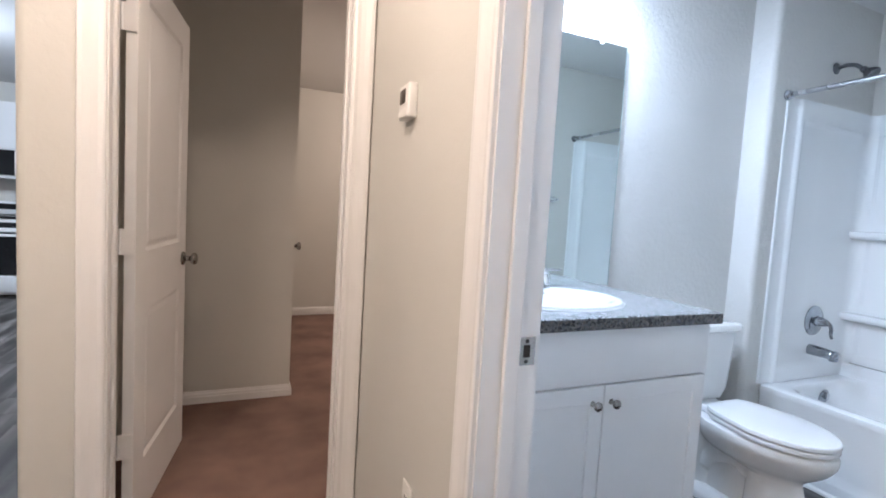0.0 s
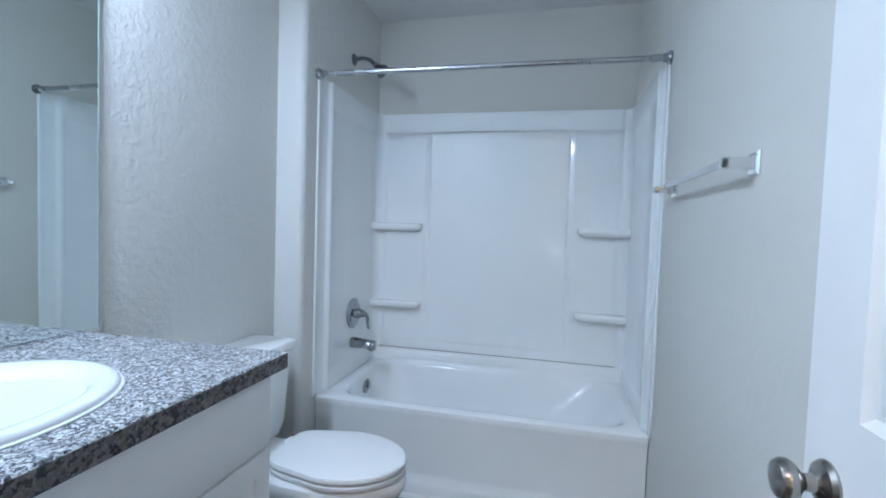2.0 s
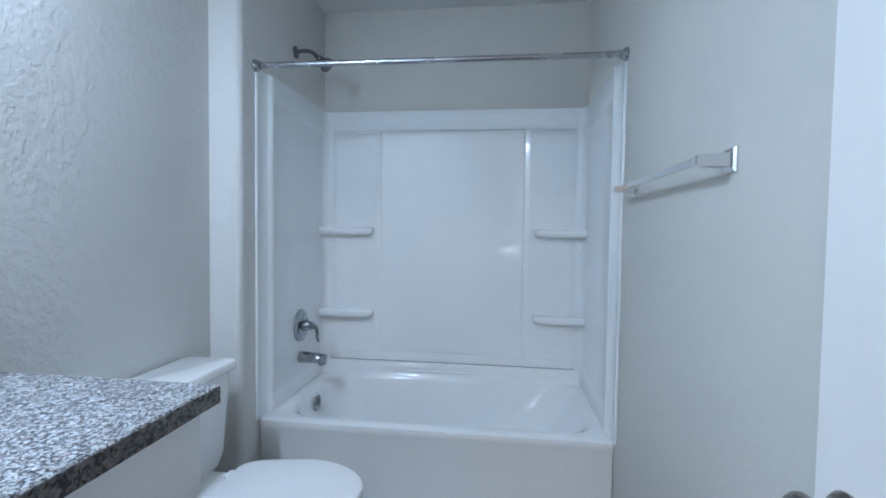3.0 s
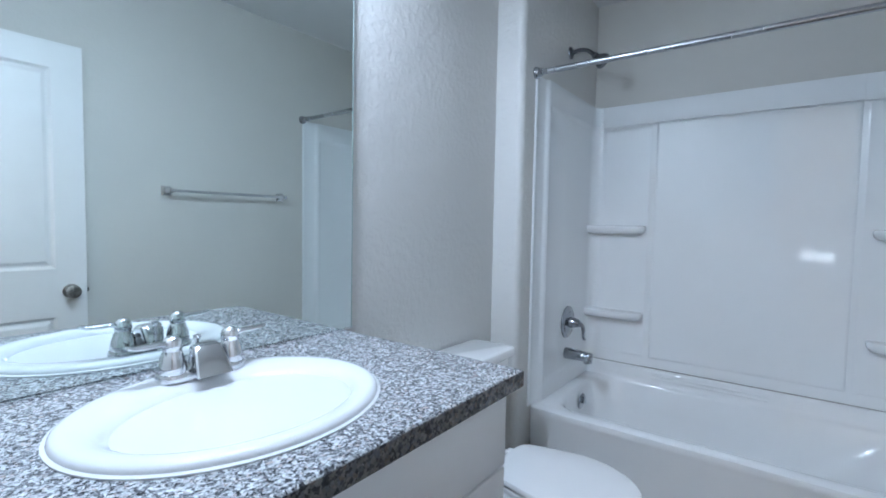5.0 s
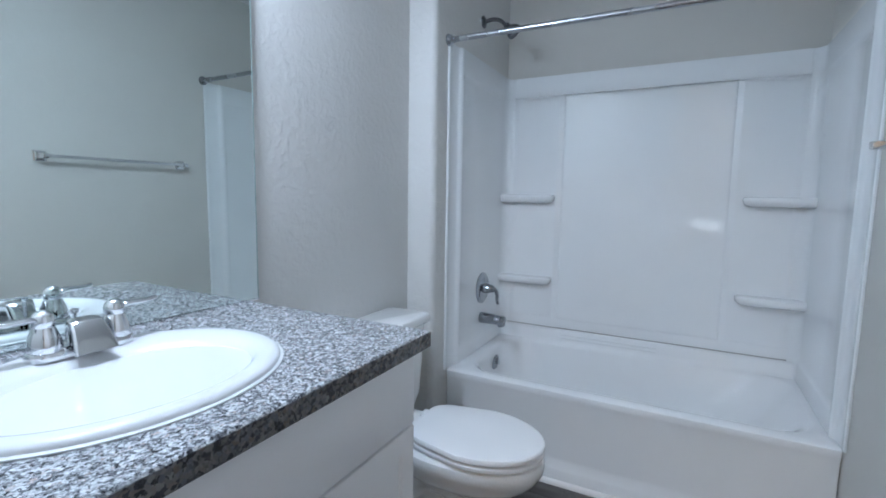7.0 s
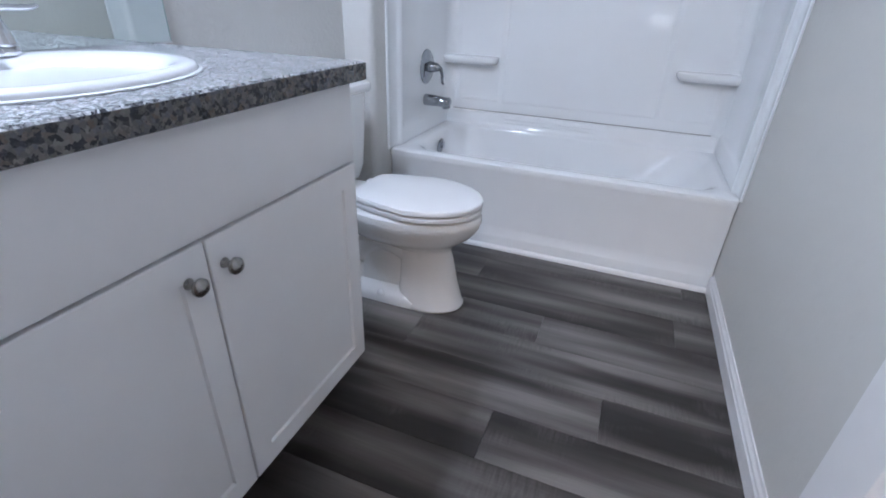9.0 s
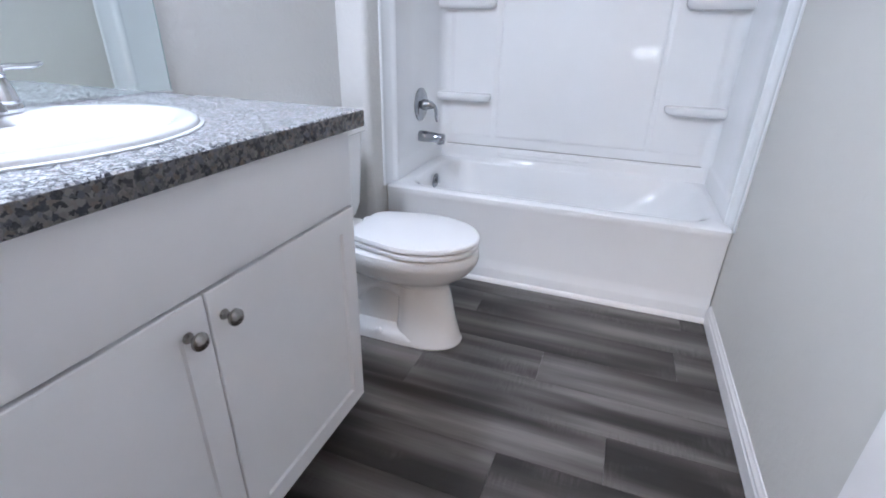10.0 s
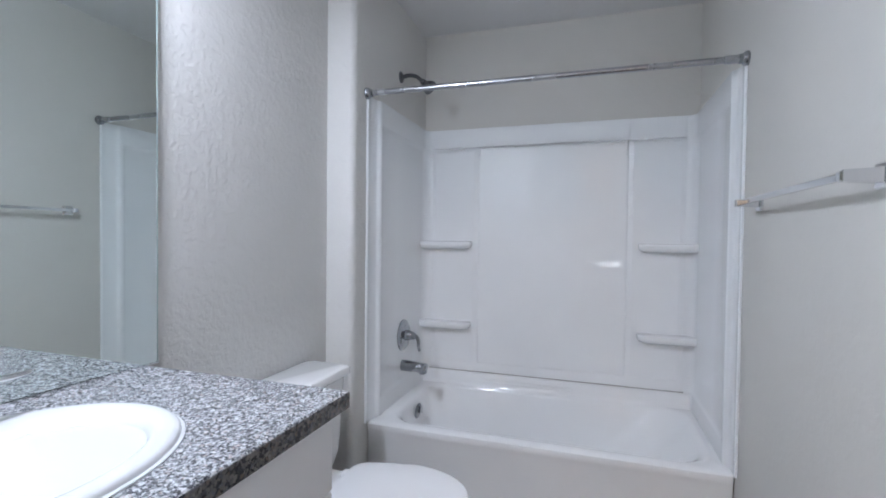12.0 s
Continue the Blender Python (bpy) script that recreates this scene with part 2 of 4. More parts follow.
def curve(pts, k=6):
    """Points smoothed with a Catmull-Rom spline."""
    pts = [Vector(p) for p in pts]
    out = []
    for i in range(len(pts) - 1):
        p0, p1, p2, p3 = pts[max(i - 1, 0)], pts[i], pts[i + 1], pts[min(i + 2, len(pts) - 1)]
        for s in range(k):
            t = s / k
            out.append(0.5 * (2 * p1 + (p2 - p0) * t + (2 * p0 - 5 * p1 + 4 * p2 - p3) * t * t + (3 * p1 - p0 - 3 * p2 + p3) * t ** 3))
    return out + [pts[-1]]


def rounded(x0, x1, y0, y1, r, z, k=7):
    """A rectangle with round corners, 4 * k points."""
    out = []
    for cx, cy, a in ((x1 - r, y1 - r, 0), (x0 + r, y1 - r, 90), (x0 + r, y0 + r, 180), (x1 - r, y0 + r, 270)):
        for i in range(k):
            t = radians(a + 90 * i / (k - 1))
            out.append(Vector((cx + r * math.cos(t), cy + r * math.sin(t), z)))
    return out


def finish(name, bm, material, smooth=True):
    bmesh.ops.recalc_face_normals(bm, faces=bm.faces)
    me = bpy.data.meshes.new(name)
    bm.to_mesh(me)
    bm.free()
    me.materials.append(material)
    if smooth:
        me.polygons.foreach_set("use_smooth", [True] * len(me.polygons))
        me.set_sharp_from_angle(angle=radians(38))
    return me


def thing(name, place, label, category, group="", kind=""):
    ob = new(name)
    ob.empty_display_size = 0.1
    ob.location = place
    return tagged(ob, label, category, group, kind)


def origin_of(ob):
    p = Vector((0, 0, 0))
    while ob is not None:
        p = p + ob.location
        ob = ob.parent
    return p


def part(name, bm, material, parent, label="", smooth=True):
    """One mesh under a thing or a part; bm in world metres."""
    o = origin_of(parent)
    for v in bm.verts:
        v.co -= o
    ob = new(name, finish(name, bm, material, smooth))
    ob.parent = parent
    return tagged(ob, label)


def solid(name, bm, material, label, category, kind="", group="", smooth=True):
    """A thing that is one mesh."""
    return tagged(new(name, finish(name, bm, material, smooth)), label, category, group, kind)


def setting(name, bm, material, label, category, smooth=True):
    return solid(name, bm, material, label, category, "structure", "", smooth)


# ---- walls, floor, ceiling ----
def plan(bm, outline, z0, z1):
    """An upright prism on a plan outline."""
    return loft(bm, [[Vector((x, y, z0)) for x, y in outline], [Vector((x, y, z1)) for x, y in outline]])


def bullnose(cx, cy, r, a0, a1, k=6):
    return [(cx + r * math.cos(radians(a0 + (a1 - a0) * i / k)), cy + r * math.sin(radians(a0 + (a1 - a0) * i / k))) for i in range(k + 1)]


R = 0.03
setting("wall_sink", plan(bmesh.new(), [(WX, SY)] + [(JX, SY)] + bullnose(JX + R, AY + R, R, 180, 270) + [(BX, AY), (BX, SY + 0.11), (WX, SY + 0.11)], 0, CEIL), WALL_ROUGH, "off-white textured plaster wall behind the vanity, stepping out at the tub", "wall")
setting("wall_tub", boxed(BX, BX + 0.11, -0.11, SY + 0.11, 0, CEIL), WALL, "off-white painted wall above the tub surround", "wall")
setting("wall_towel", boxed(WX, BX, -0.11, 0, 0, CEIL), WALL, "off-white painted wall with the towel bar", "wall")
D0, D1, DH = 0.0, 0.727, 2.06      # the bathroom doorway
setting("wall_entry", boxed(HX, WX, D1 + 0.018, EY, 0, CEIL), WALL, "off-white painted wall between hall and bathroom", "wall")
setting("wall_entry_head", boxed(HX, WX, D0 - 0.018, D1 + 0.018, DH + 0.018, CEIL), WALL, "painted wall over the bathroom doorway", "wall")
setting("wall_hall", boxed(HX, WX, -4.0, D0 - 0.018, 0, CEIL), WALL, "off-white painted hall wall", "wall")
setting("ceiling", boxed(HX, BX + 0.11, -0.11, SY + 0.11, CEIL, CEIL + 0.1), CEILING, "white textured bathroom ceiling", "ceiling")

# the wall with the bedroom door, and the rooms beyond
B0, B1 = -2.990, -2.256
setting("wall_bedroom", boxed(B1 + 0.018, HX, EY, EY + ET, 0, CEIL), WALL, "narrow painted wall beside the bedroom doorway", "wall")
setting("wall_bedroom_side", plan(bmesh.new(), [(B0 - 0.018, EY), (B0 - 0.018, EY + ET), (-3.12, EY + ET), (-3.12, 7.4), (-3.222, 7.4)] + bullnose(-3.222 + R, EY + R, R, 180, 270), 0, CEIL), WALL, "painted wall between living room and bedroom, with rounded corner", "wall")
setting("wall_bedroom_head", boxed(B0 - 0.018, B1 + 0.018, EY, EY + ET, DH + 0.018, CEIL), WALL, "painted wall over the bedroom doorway", "wall")
setting("wall_behind_vanity", boxed(HX, WX, EY, EY + ET, 0, CEIL), WALL, "painted wall closing the corner of the hall", "wall")
setting("wall_closet", plan(bmesh.new(), [(-3.12, 3.02), (-2.30, 3.02), (-2.30, 5.36), (-2.42, 5.36), (-2.42, 3.14), (-3.12, 3.14)], 0, CEIL), WALL, "beige painted closet wall in the bedroom", "wall")
setting("wall_far", boxed(-3.12, 1.6, 5.36, 5.46, 0, CEIL), WALL, "painted far wall of the bedroom", "wall")
setting("wall_bedroom_east", boxed(1.5, 1.6, SY + 0.11, 5.36, 0, CEIL), WALL, "painted side wall of the bedroom", "wall")
setting("wall_bedroom_south", boxed(WX, 1.5, SY + 0.112, EY + ET, 0, CEIL), WALL, "painted wall between bedroom and bathroom", "wall")
setting("bedroom_ceiling", boxed(-3.235, 1.6, EY, 5.46, CEIL + 0.004, CEIL + 0.1), CEILING, "white textured bedroom ceiling", "ceiling")
setting("living_ceiling", boxed(-8.0, -3.235, -4.0, 7.5, CEIL + 0.002, CEIL + 0.1), CEILING, "white textured living room ceiling", "ceiling")
setting("hall_ceiling", boxed(-3.235, HX, -4.0, EY, CEIL + 0.002, CEIL + 0.1), CEILING, "white textured hall ceiling", "ceiling")
setting("wall_kitchen", boxed(-8.0, -3.12, 7.4, 7.5, 0, CEIL), WALL, "painted kitchen wall behind the range", "wall")
# Unseen wall pieces and small bright window, made up for the surround's glint.
setting("wall_glint_side", boxed(-4.52, -4.40, -4.0, 0.08, 0, CEIL), WALL, "unseen painted wall added beside the glint window", "wall")
setting("wall_glint_side_2", boxed(-4.52, -4.40, 0.46, 2.4, 0, CEIL), WALL, "unseen painted wall added beside the glint window", "wall")
setting("wall_glint_sill", boxed(-4.52, -4.40, 0.08, 0.46, 0, 0.84), WALL, "unseen painted wall added under the glint window", "wall")
setting("wall_glint_lintel", boxed(-4.52, -4.40, 0.08, 0.46, 1.00, CEIL), WALL, "unseen painted wall added over the glint window", "wall")
win = thing("glint_window", (-4.46, 0.27, 0.84), "unseen small two-pane white window, added for a glint in the surround", "window", kind="structure")
for a, b2, c, d in ((0.08, 0.10, 0.84, 1.00), (0.44, 0.46, 0.84, 1.00), (0.25, 0.30, 0.84, 1.00), (0.10, 0.44, 0.84, 0.86), (0.10, 0.44, 0.98, 1.00)):
    part("glint_window_frame", boxed(-4.48, -4.43, a, b2, c, d, bevel=0.004), TRIM, win)
# Glowing sheet that supplies the glint.
setting("backdrop", boxed(-4.62, -4.61, -0.1, 0.6, 0.75, 1.1), GLINT_GLOW, "glowing sheet added behind the panes to glint in the surround", "backdrop")
setting("wall_living_west", boxed(-8.1, -8.0, -4.0, 7.5, 0, CEIL), WALL, "painted living room wall", "wall")
setting("wall_living_south", boxed(-8.1, WX, -4.1, -4.0, 0, CEIL), WALL, "painted living room wall", "wall")
setting("bedroom_floor", boxed(-3.12, 1.5, EY + 0.03, 5.36, -0.05, 0.012), CARPET, "reddish brown cut-pile bedroom carpet, worn in patches", "carpet")


def baseboard(name, a, b2, out, h=0.085, label="white moulded baseboard"):
    """A moulded board along a wall from a to b2 (plan points), its face turned to out."""
    a, b2, o = Vector((*a, 0)), Vector((*b2, 0)), Vector((*out, 0))
    prof = [(0, 0), (0.014, 0), (0.014, h * 0.62), (0.011, h * 0.68), (0.011, h * 0.80), (0.006, h * 0.90), (0.004, h), (0, h)]
    return setting(name, loft(bmesh.new(), [[p + o * d + Vector((0, 0, z)) for d, z in prof] for p in (a, b2)]), TRIM, label, "baseboard", False)


baseboard("baseboard_towel", (-2.05, 0.0), (-0.012, 0.0), (0, 1))
baseboard("baseboard_toilet", (-1.07, SY), (JX, SY), (0, -1))
baseboard("baseboard_step", (JX, SY), (JX, AY + 0.01), (-1, 0))
baseboard("baseboard_tap_end", (JX - 0.012, AY), (-0.05, AY), (0, -1))
baseboard("baseboard_hall", (HX, D1 + 0.075), (HX, EY), (-1, 0))
baseboard("baseboard_closet", (-3.10, 3.02), (-2.30, 3.02), (0, -1), 0.085)
baseboard("baseboard_closet_end", (-2.30, 3.008), (-2.30, 3.20), (1, 0), 0.085)
baseboard("baseboard_far", (-2.30, 5.36), (1.5, 5.36), (0, -1), 0.10)


def casing(name, a, b2, out, side, h, label):
    """Moulded door casing: an upright strip on plan point a, widening towards side, or a head from a to b2."""
    a, o, s = Vector((*a, 0)), Vector((*out, 0)), Vector((*side, 0))
    prof = [(0, 0), (0, 0.010), (0.007, 0.013), (0.020, 0.011), (0.038, 0.013), (0.057, 0.018), (0.070, 0.017), (0.075, 0.011), (0.075, 0)]
    bm = bmesh.new()
    if b2 is None:
        loft(bm, [[a + s * w + o * d + Vector((0, 0, z)) for w, d in prof] for z in (0, h)])
    else:
        loft(bm, [[Vector((*p, h)) + Vector((0, 0, w)) + o * d for w, d in prof] for p in (a.xy, b2)])
    return setting(name, bm, TRIM, label, "door casing", False)


def doorway(tag, along_x, lo, hi, f0, f1, head, label):
    """Jambs, stops and casings of a doorway from lo to hi in a wall between faces f0 and f1."""
    jamb = bmesh.new()
    st = (f0 + f1) / 2
    for u0, u1, z0, z1 in ((lo - 0.018, lo, 0, head + 0.018), (hi, hi + 0.018, 0, head + 0.018), (lo, hi, head, head + 0.018)):
        if along_x:
            box(jamb, u0, u1, f0 - 0.001, f1 + 0.001, z0, z1)
        else:
            box(jamb, f0 - 0.001, f1 + 0.001, u0, u1, z0, z1)
    setting("door_jamb_" + tag, jamb, TRIM, label + " jamb", "door frame", False)
    stop = bmesh.new()
    for u0, u1, z0, z1 in ((lo, lo + 0.011, 0, head), (hi - 0.011, hi, 0, head), (lo + 0.011, hi - 0.011, head - 0.011, head)):
        if along_x:
            box(stop, u0, u1, st - 0.017, st + 0.017, z0, z1, 0.003)
        else:
            box(stop, st - 0.017, st + 0.017, u0, u1, z0, z1, 0.003)
    setting("door_stop_" + tag, stop, TRIM, label + " stop", "door frame", False)
    for f, d in ((f0, -1), (f1, 1)):
        for u, s in ((lo - 0.006, -1), (hi + 0.006, 1)):
            if (tag == "bath" and u < 0.1 and f == f1) or (tag == "bedroom" and f == f1 and u > -2.5):
                continue
            if along_x:
                casing("door_casing_" + tag, (u, f), None, (0, d), (s, 0), head + 0.081, label + " moulded casing")
            else:
                casing("door_casing_" + tag, (f, u), None, (d, 0), (0, s), head + 0.081, label + " moulded casing")
        if along_x:
            casing("head_casing_" + tag, (lo - 0.006, f), (hi + 0.006, f), (0, d), (0, 0), head + 0.006, label + " head casing")
        else:
            casing("head_casing_" + tag, (f, lo - 0.006), (f, hi + 0.006), (d, 0), (0, 0), head + 0.006, label + " head casing")


doorway("bath", False, D0, D1, HX, WX, DH, "white bathroom door")
doorway("bedroom", True, B0, B1, EY, EY + ET, DH, "white bedroom door")
# closet door casing, seen edge-on past the closet wall
casing("door_casing_closet", (-2.30, 3.20), None, (1, 0), (0, 1), 2.12, "white closet door moulded casing")


# ---- doors ----
def panel_face(bm, w, h, y, out, panels):
    """One face of a moulded two-panel door in the plane y, with its panels sunk and raised again."""
    xs = sorted({0, w, *[v for p in panels for v in p[:2]]})
    zs = sorted({0, h, *[v for p in panels for v in p[2:]]})
    grid = [[bm.verts.new((x, y, z)) for x in xs] for z in zs]
    picked = []
    for i in range(len(zs) - 1):
        for j in range(len(xs) - 1):
            f = bm.faces.new((grid[i][j], grid[i][j + 1], grid[i + 1][j + 1], grid[i + 1][j]))
            if out > 0:
                f.normal_flip()
            cx, cz = (xs[j] + xs[j + 1]) / 2, (zs[i] + zs[i + 1]) / 2
            if any(p[0] < cx < p[1] and p[2] < cz < p[3] for p in panels):
                picked.append(f)
    bm.normal_update()
    for t, d in ((0.006, -0.003), (0.012, -0.006), (0.010, 0.0), (0.022, 0.006), (0.004, 0.0)):
        bmesh.ops.inset_individual(bm, faces=picked, thickness=t, depth=d)
    return [grid[0][0], grid[0][-1], grid[-1][-1], grid[-1][0]]


def door_knob(parent, name, place, out, label):
    """A round knob with its rose, standing out along out."""
    k = part(name, lathed(place, out, [(0.032, 0), (0.033, 0.004), (0.029, 0.010), (0.018, 0.013), (0.0125, 0.018), (0.0115, 0.030), (0.016, 0.036), (0.024, 0.041), (0.0285, 0.049), (0.0285, 0.056), (0.024, 0.063), (0.012, 0.0665), (0.001, 0.067)], 28), NICKEL, parent, label)
    return k


def panel_door(name, hinge, angle, width, label, knob_z=0.915, height=2.035, thick=0.035):
    """A leaf hinged at a plan point; local x runs from hinge to free edge."""
    ob = thing(name, (0, 0, 0), label, "door", kind="structure")
    m = 0.115
    panels = [(m, width - m, 0.225, 0.80), (m, width - m, 1.02, height - 0.115)]
    bm = bmesh.new()
    panel_face(bm, width, height, -thick, -1, panels)
    panel_face(bm, width, height, 0.0, 1, panels)
    for (x0, z0), (x1, z1) in (((0, 0), (0, height)), ((0, height), (width, height)), ((width, height), (width, 0)), ((width, 0), (0, 0))):
        vs = [bm.verts.new(p) for p in ((x0, -thick, z0), (x1, -thick, z1), (x1, 0, z1), (x0, 0, z0))]
        bm.faces.new(vs)
    bmesh.ops.remove_doubles(bm, verts=bm.verts, dist=0.0005)
    part("leaf", bm, DOOR, ob, smooth=False)
    for y, o in ((0.0, 1), (-thick, -1)):
        door_knob(ob, "knob", (width - 0.062, y, knob_z), (0, o, 0), "satin nickel knob")
    plate = boxed(width - 0.001, width + 0.0015, -thick / 2 - 0.012, -thick / 2 + 0.012, knob_z - 0.028, knob_z + 0.028, bevel=0.0005)
    latch = part("latch_plate", plate, NICKEL, ob, "nickel latch plate")
    part("latch_bolt", boxed(width + 0.001, width + 0.011, -thick / 2 - 0.006, -thick / 2 + 0.006, knob_z - 0.009, knob_z + 0.009, bevel=0.003), NICKEL, latch, "nickel latch bolt")
    for z in (0.33, 1.06, 1.81):
        hg = bmesh.new()
        box(hg, -0.009, -0.0005, -thick + 0.002, 0.016, z - 0.045, z + 0.045)
        lathe(hg, (-0.006, 0.010, z - 0.045), (0, 0, 1), [(0.006, 0), (0.006, 0.09)], 10)
        part("hinge", hg, TRIM, ob, "painted butt hinge", False)
    ob.matrix_basis = pose(hinge[0], hinge[1], 0.012, 0, 0, angle)
    return ob


panel_door("door_1", (-1.998, 0.046), 0.4, 0.733, "white two-panel bathroom door, opened against the wall")
panel_door("door_2", (-2.978, EY + ET + 0.040), 83.4, 0.72, "white two-panel bedroom door, standing wide open", 0.935)

# strike plate on the bathroom jamb
sp = thing("strike_plate", (-2.072, D1, 0.962), "nickel strike plate screwed to the door jamb", "strike plate")
px, pz = -2.070, 0.962
bm = bmesh.new()
for x0, x1, z0, z1 in ((px - 0.022, px - 0.008, pz - 0.029, pz + 0.029), (px + 0.008, px + 0.020, pz - 0.029, pz + 0.029), (px - 0.008, px + 0.008, pz + 0.013, pz + 0.029), (px - 0.008, px + 0.008, pz - 0.029, pz - 0.013)):
    box(bm, x0, x1, D1 - 0.0025, D1 - 0.0002, z0, z1)
part("plate", bm, NICKEL, sp, smooth=False)
part("latch_hole", boxed(px - 0.008, px + 0.008, D1 - 0.0012, D1 - 0.0004, pz - 0.013, pz + 0.013), DARK, sp, "dark latch hole", False)
for dz in (-0.021, 0.021):
    part("screw", lathed((px, D1 - 0.0024, pz + dz), (0, -1, 0), [(0.004, 0), (0.004, 0.0008), (0.0015, 0.0012)], 12), DARK, sp)

# closet knob past the corner
ck = thing("closet_door", (-2.29, 3.26, 0), "white closet door seen edge-on", "door", kind="structure")
part("leaf", boxed(-2.296, -2.290, 3.262, 3.98, 0.02, 2.05), DOOR, ck)
door_knob(ck, "knob", (-2.290, 3.34, 0.955), (1, 0, 0), "dark nickel knob")

# ---- thermostat and outlet on the hall wall ----
th = thing("thermostat", (HX, 1.23, 1.54), "white wall thermostat with small grey display", "thermostat")
part("housing", boxed(HX - 0.027, HX, 1.185, 1.272, 1.492, 1.588, bevel=0.005, seg=3), PLASTIC, th)
part("display", boxed(HX - 0.029, HX - 0.0265, 1.215, 1.260, 1.535, 1.575, bevel=0.001), SCREEN, th, "grey display")
part("button_cover", boxed(HX - 0.030, HX - 0.0265, 1.192, 1.265, 1.496, 1.518, bevel=0.002), PLASTIC, th)
ol = thing("wall_outlet", (HX, 1.09, 0.43), "ivory duplex outlet cover plate", "outlet")
part("cover_plate", boxed(HX - 0.006, HX, 1.055, 1.125, 0.375, 0.49, bevel=0.002), PLASTIC, ol)
for z in (0.412, 0.453):
    s = part("socket", boxed(HX - 0.008, HX - 0.0055, 1.073, 1.107, z - 0.014, z + 0.014, bevel=0.002), PLASTIC, ol)
    for y in (1.083, 1.096):
        part("slot", boxed(HX - 0.0086, HX - 0.0078, y - 0.001, y + 0.001, z - 0.004, z + 0.005), DARK, s, "dark slot", False)

# ---- tub ----
TZ = 0.42
tub = thing("bathtub", (0.36, 0.76, 0), "white acrylic alcove bathtub with straight apron", "bathtub")
x1, y0, y1 = 0.752, 0.003, AY - 0.003
rings = [
    rounded(-0.010, x1, y0, y1, 0.006, 0.0),
    rounded(-0.011, x1, y0, y1, 0.006, 0.060),
    rounded(-0.008, x1, y0, y1, 0.006, 0.068),
    rounded(0.002, x1, y0, y1, 0.006, 0.100),
    rounded(0.004, x1, y0, y1, 0.006, 0.115),
    rounded(0.000, x1, y0, y1, 0.006, TZ - 0.055),
    rounded(-0.005, x1, y0, y1, 0.006, TZ - 0.038),
    rounded(-0.008, x1, y0, y1, 0.006, TZ - 0.020),
    rounded(-0.005, x1, y0, y1, 0.006, TZ - 0.006),
    rounded(0.006, x1, y0 + 0.001, y1 - 0.001, 0.006, TZ),
    rounded(0.050, 0.698, 0.042, AY - 0.072, 0.13, TZ + 0.001),
    rounded(0.062, 0.692, 0.054, AY - 0.081, 0.14, TZ - 0.005),
    rounded(0.074, 0.686, 0.074, AY - 0.090, 0.16, TZ - 0.024),
    rounded(0.098, 0.668, 0.170, AY - 0.108, 0.20, TZ - 0.14),
    rounded(0.130, 0.645, 0.290, AY - 0.128, 0.22, TZ - 0.27),
    rounded(0.152, 0.620, 0.360, AY - 0.150, 0.22, TZ - 0.325),
    rounded(0.22, 0.56, 0.42, AY - 0.21, 0.16, TZ - 0.345),
]
part("tub_shell", loft(bmesh.new(), rings), ACRYLIC, tub)
# raised ledge at the back, under the surround
bm = bmesh.new()
prof = [(0.690, TZ - 0.003), (0.697, TZ + 0.006), (0.7015, TZ + 0.022), (0.704, TZ + 0.062), (0.708, TZ + 0.072), (0.714, TZ + 0.076), (0.752, TZ + 0.077), (0.752, TZ - 0.003)]
loft(bm, [[Vector((x, y, z)) for x, z in prof] for y in (y0 + 0.002, y1 - 0.002)])
part("back_ledge", bm, ACRYLIC, tub)
for dz in (0.0, 0.020):
    part("ledge_rib", boxed(0.6990, 0.7045, 0.62, 1.14, TZ + 0.024 + dz, TZ + 0.034 + dz, bevel=0.003), ACRYLIC, tub)
ov = part("overflow_plate", lathed((0.40, AY - 0.102, 0.345), (0, -1, -0.12), [(0.043, 0), (0.043, 0.004), (0.036, 0.010), (0.004, 0.011)], 28), TAP, tub, "round chrome overflow plate")
part("trip_lever", boxed(0.394, 0.406, AY - 0.130, AY - 0.112, 0.335, 0.372, bevel=0.002), CHROME, ov)
part("drain", lathed((0.40, 1.27, TZ - 0.3445), (0, 0, 1), [(0.035, 0), (0.034, 0.002), (0.022, 0.003), (0.002, 0.004)], 24), CHROME, tub, "chrome drain")
# quarter-round at the foot of the apron
bm = bmesh.new()
prof = [(-0.009, 0)] + [(-0.0115 - 0.018 * math.sin(radians(a)), 0.018 * math.cos(radians(a))) for a in range(90, -1, -15)] + [(-0.009, 0.018)]
loft(bm, [[Vector((x, y, z)) for x, z in prof] for y in (0.014, AY - 0.02)])
setting("trim_tub", bm, TRIM, "white quarter-round trim along the tub's foot", "trim")

# ---- tub surround ----
SZ0, SZ1 = 0.424, 1.945
sur = thing("tub_surround", (0.36, 0.76, SZ0), "glossy white moulded tub surround with corner shelves", "tub surround")


def side_panel(wall, s, f):
    """Plan line of a side panel from its front flange to the back corner; s: the way into the room, f: how far its field is sunk."""
    d = 0.024 - 0.011 * f
    line = [(-0.034, 0.001), (-0.034, 0.006), (-0.030, 0.009), (-0.022, 0.009), (-0.016, 0.007), (0.050, 0.009), (0.060, 0.013), (0.067, 0.020), (0.075, 0.024), (0.090, 0.024), (0.100, 0.024 - 0.005 * f), (0.112, d), (0.30, d), (0.50, d), (0.66, d)]
    r = 0.064 - d
    line += [(0.728 - r + r * math.sin(radians(a)), 0.064 - r * math.cos(radians(a))) for a in range(10, 91, 10)]
    back = [(BX - 0.003, 0.064), (BX - 0.003, 0.002)]
    return [(x, wall + s * d2) for x, d2 in line + back]


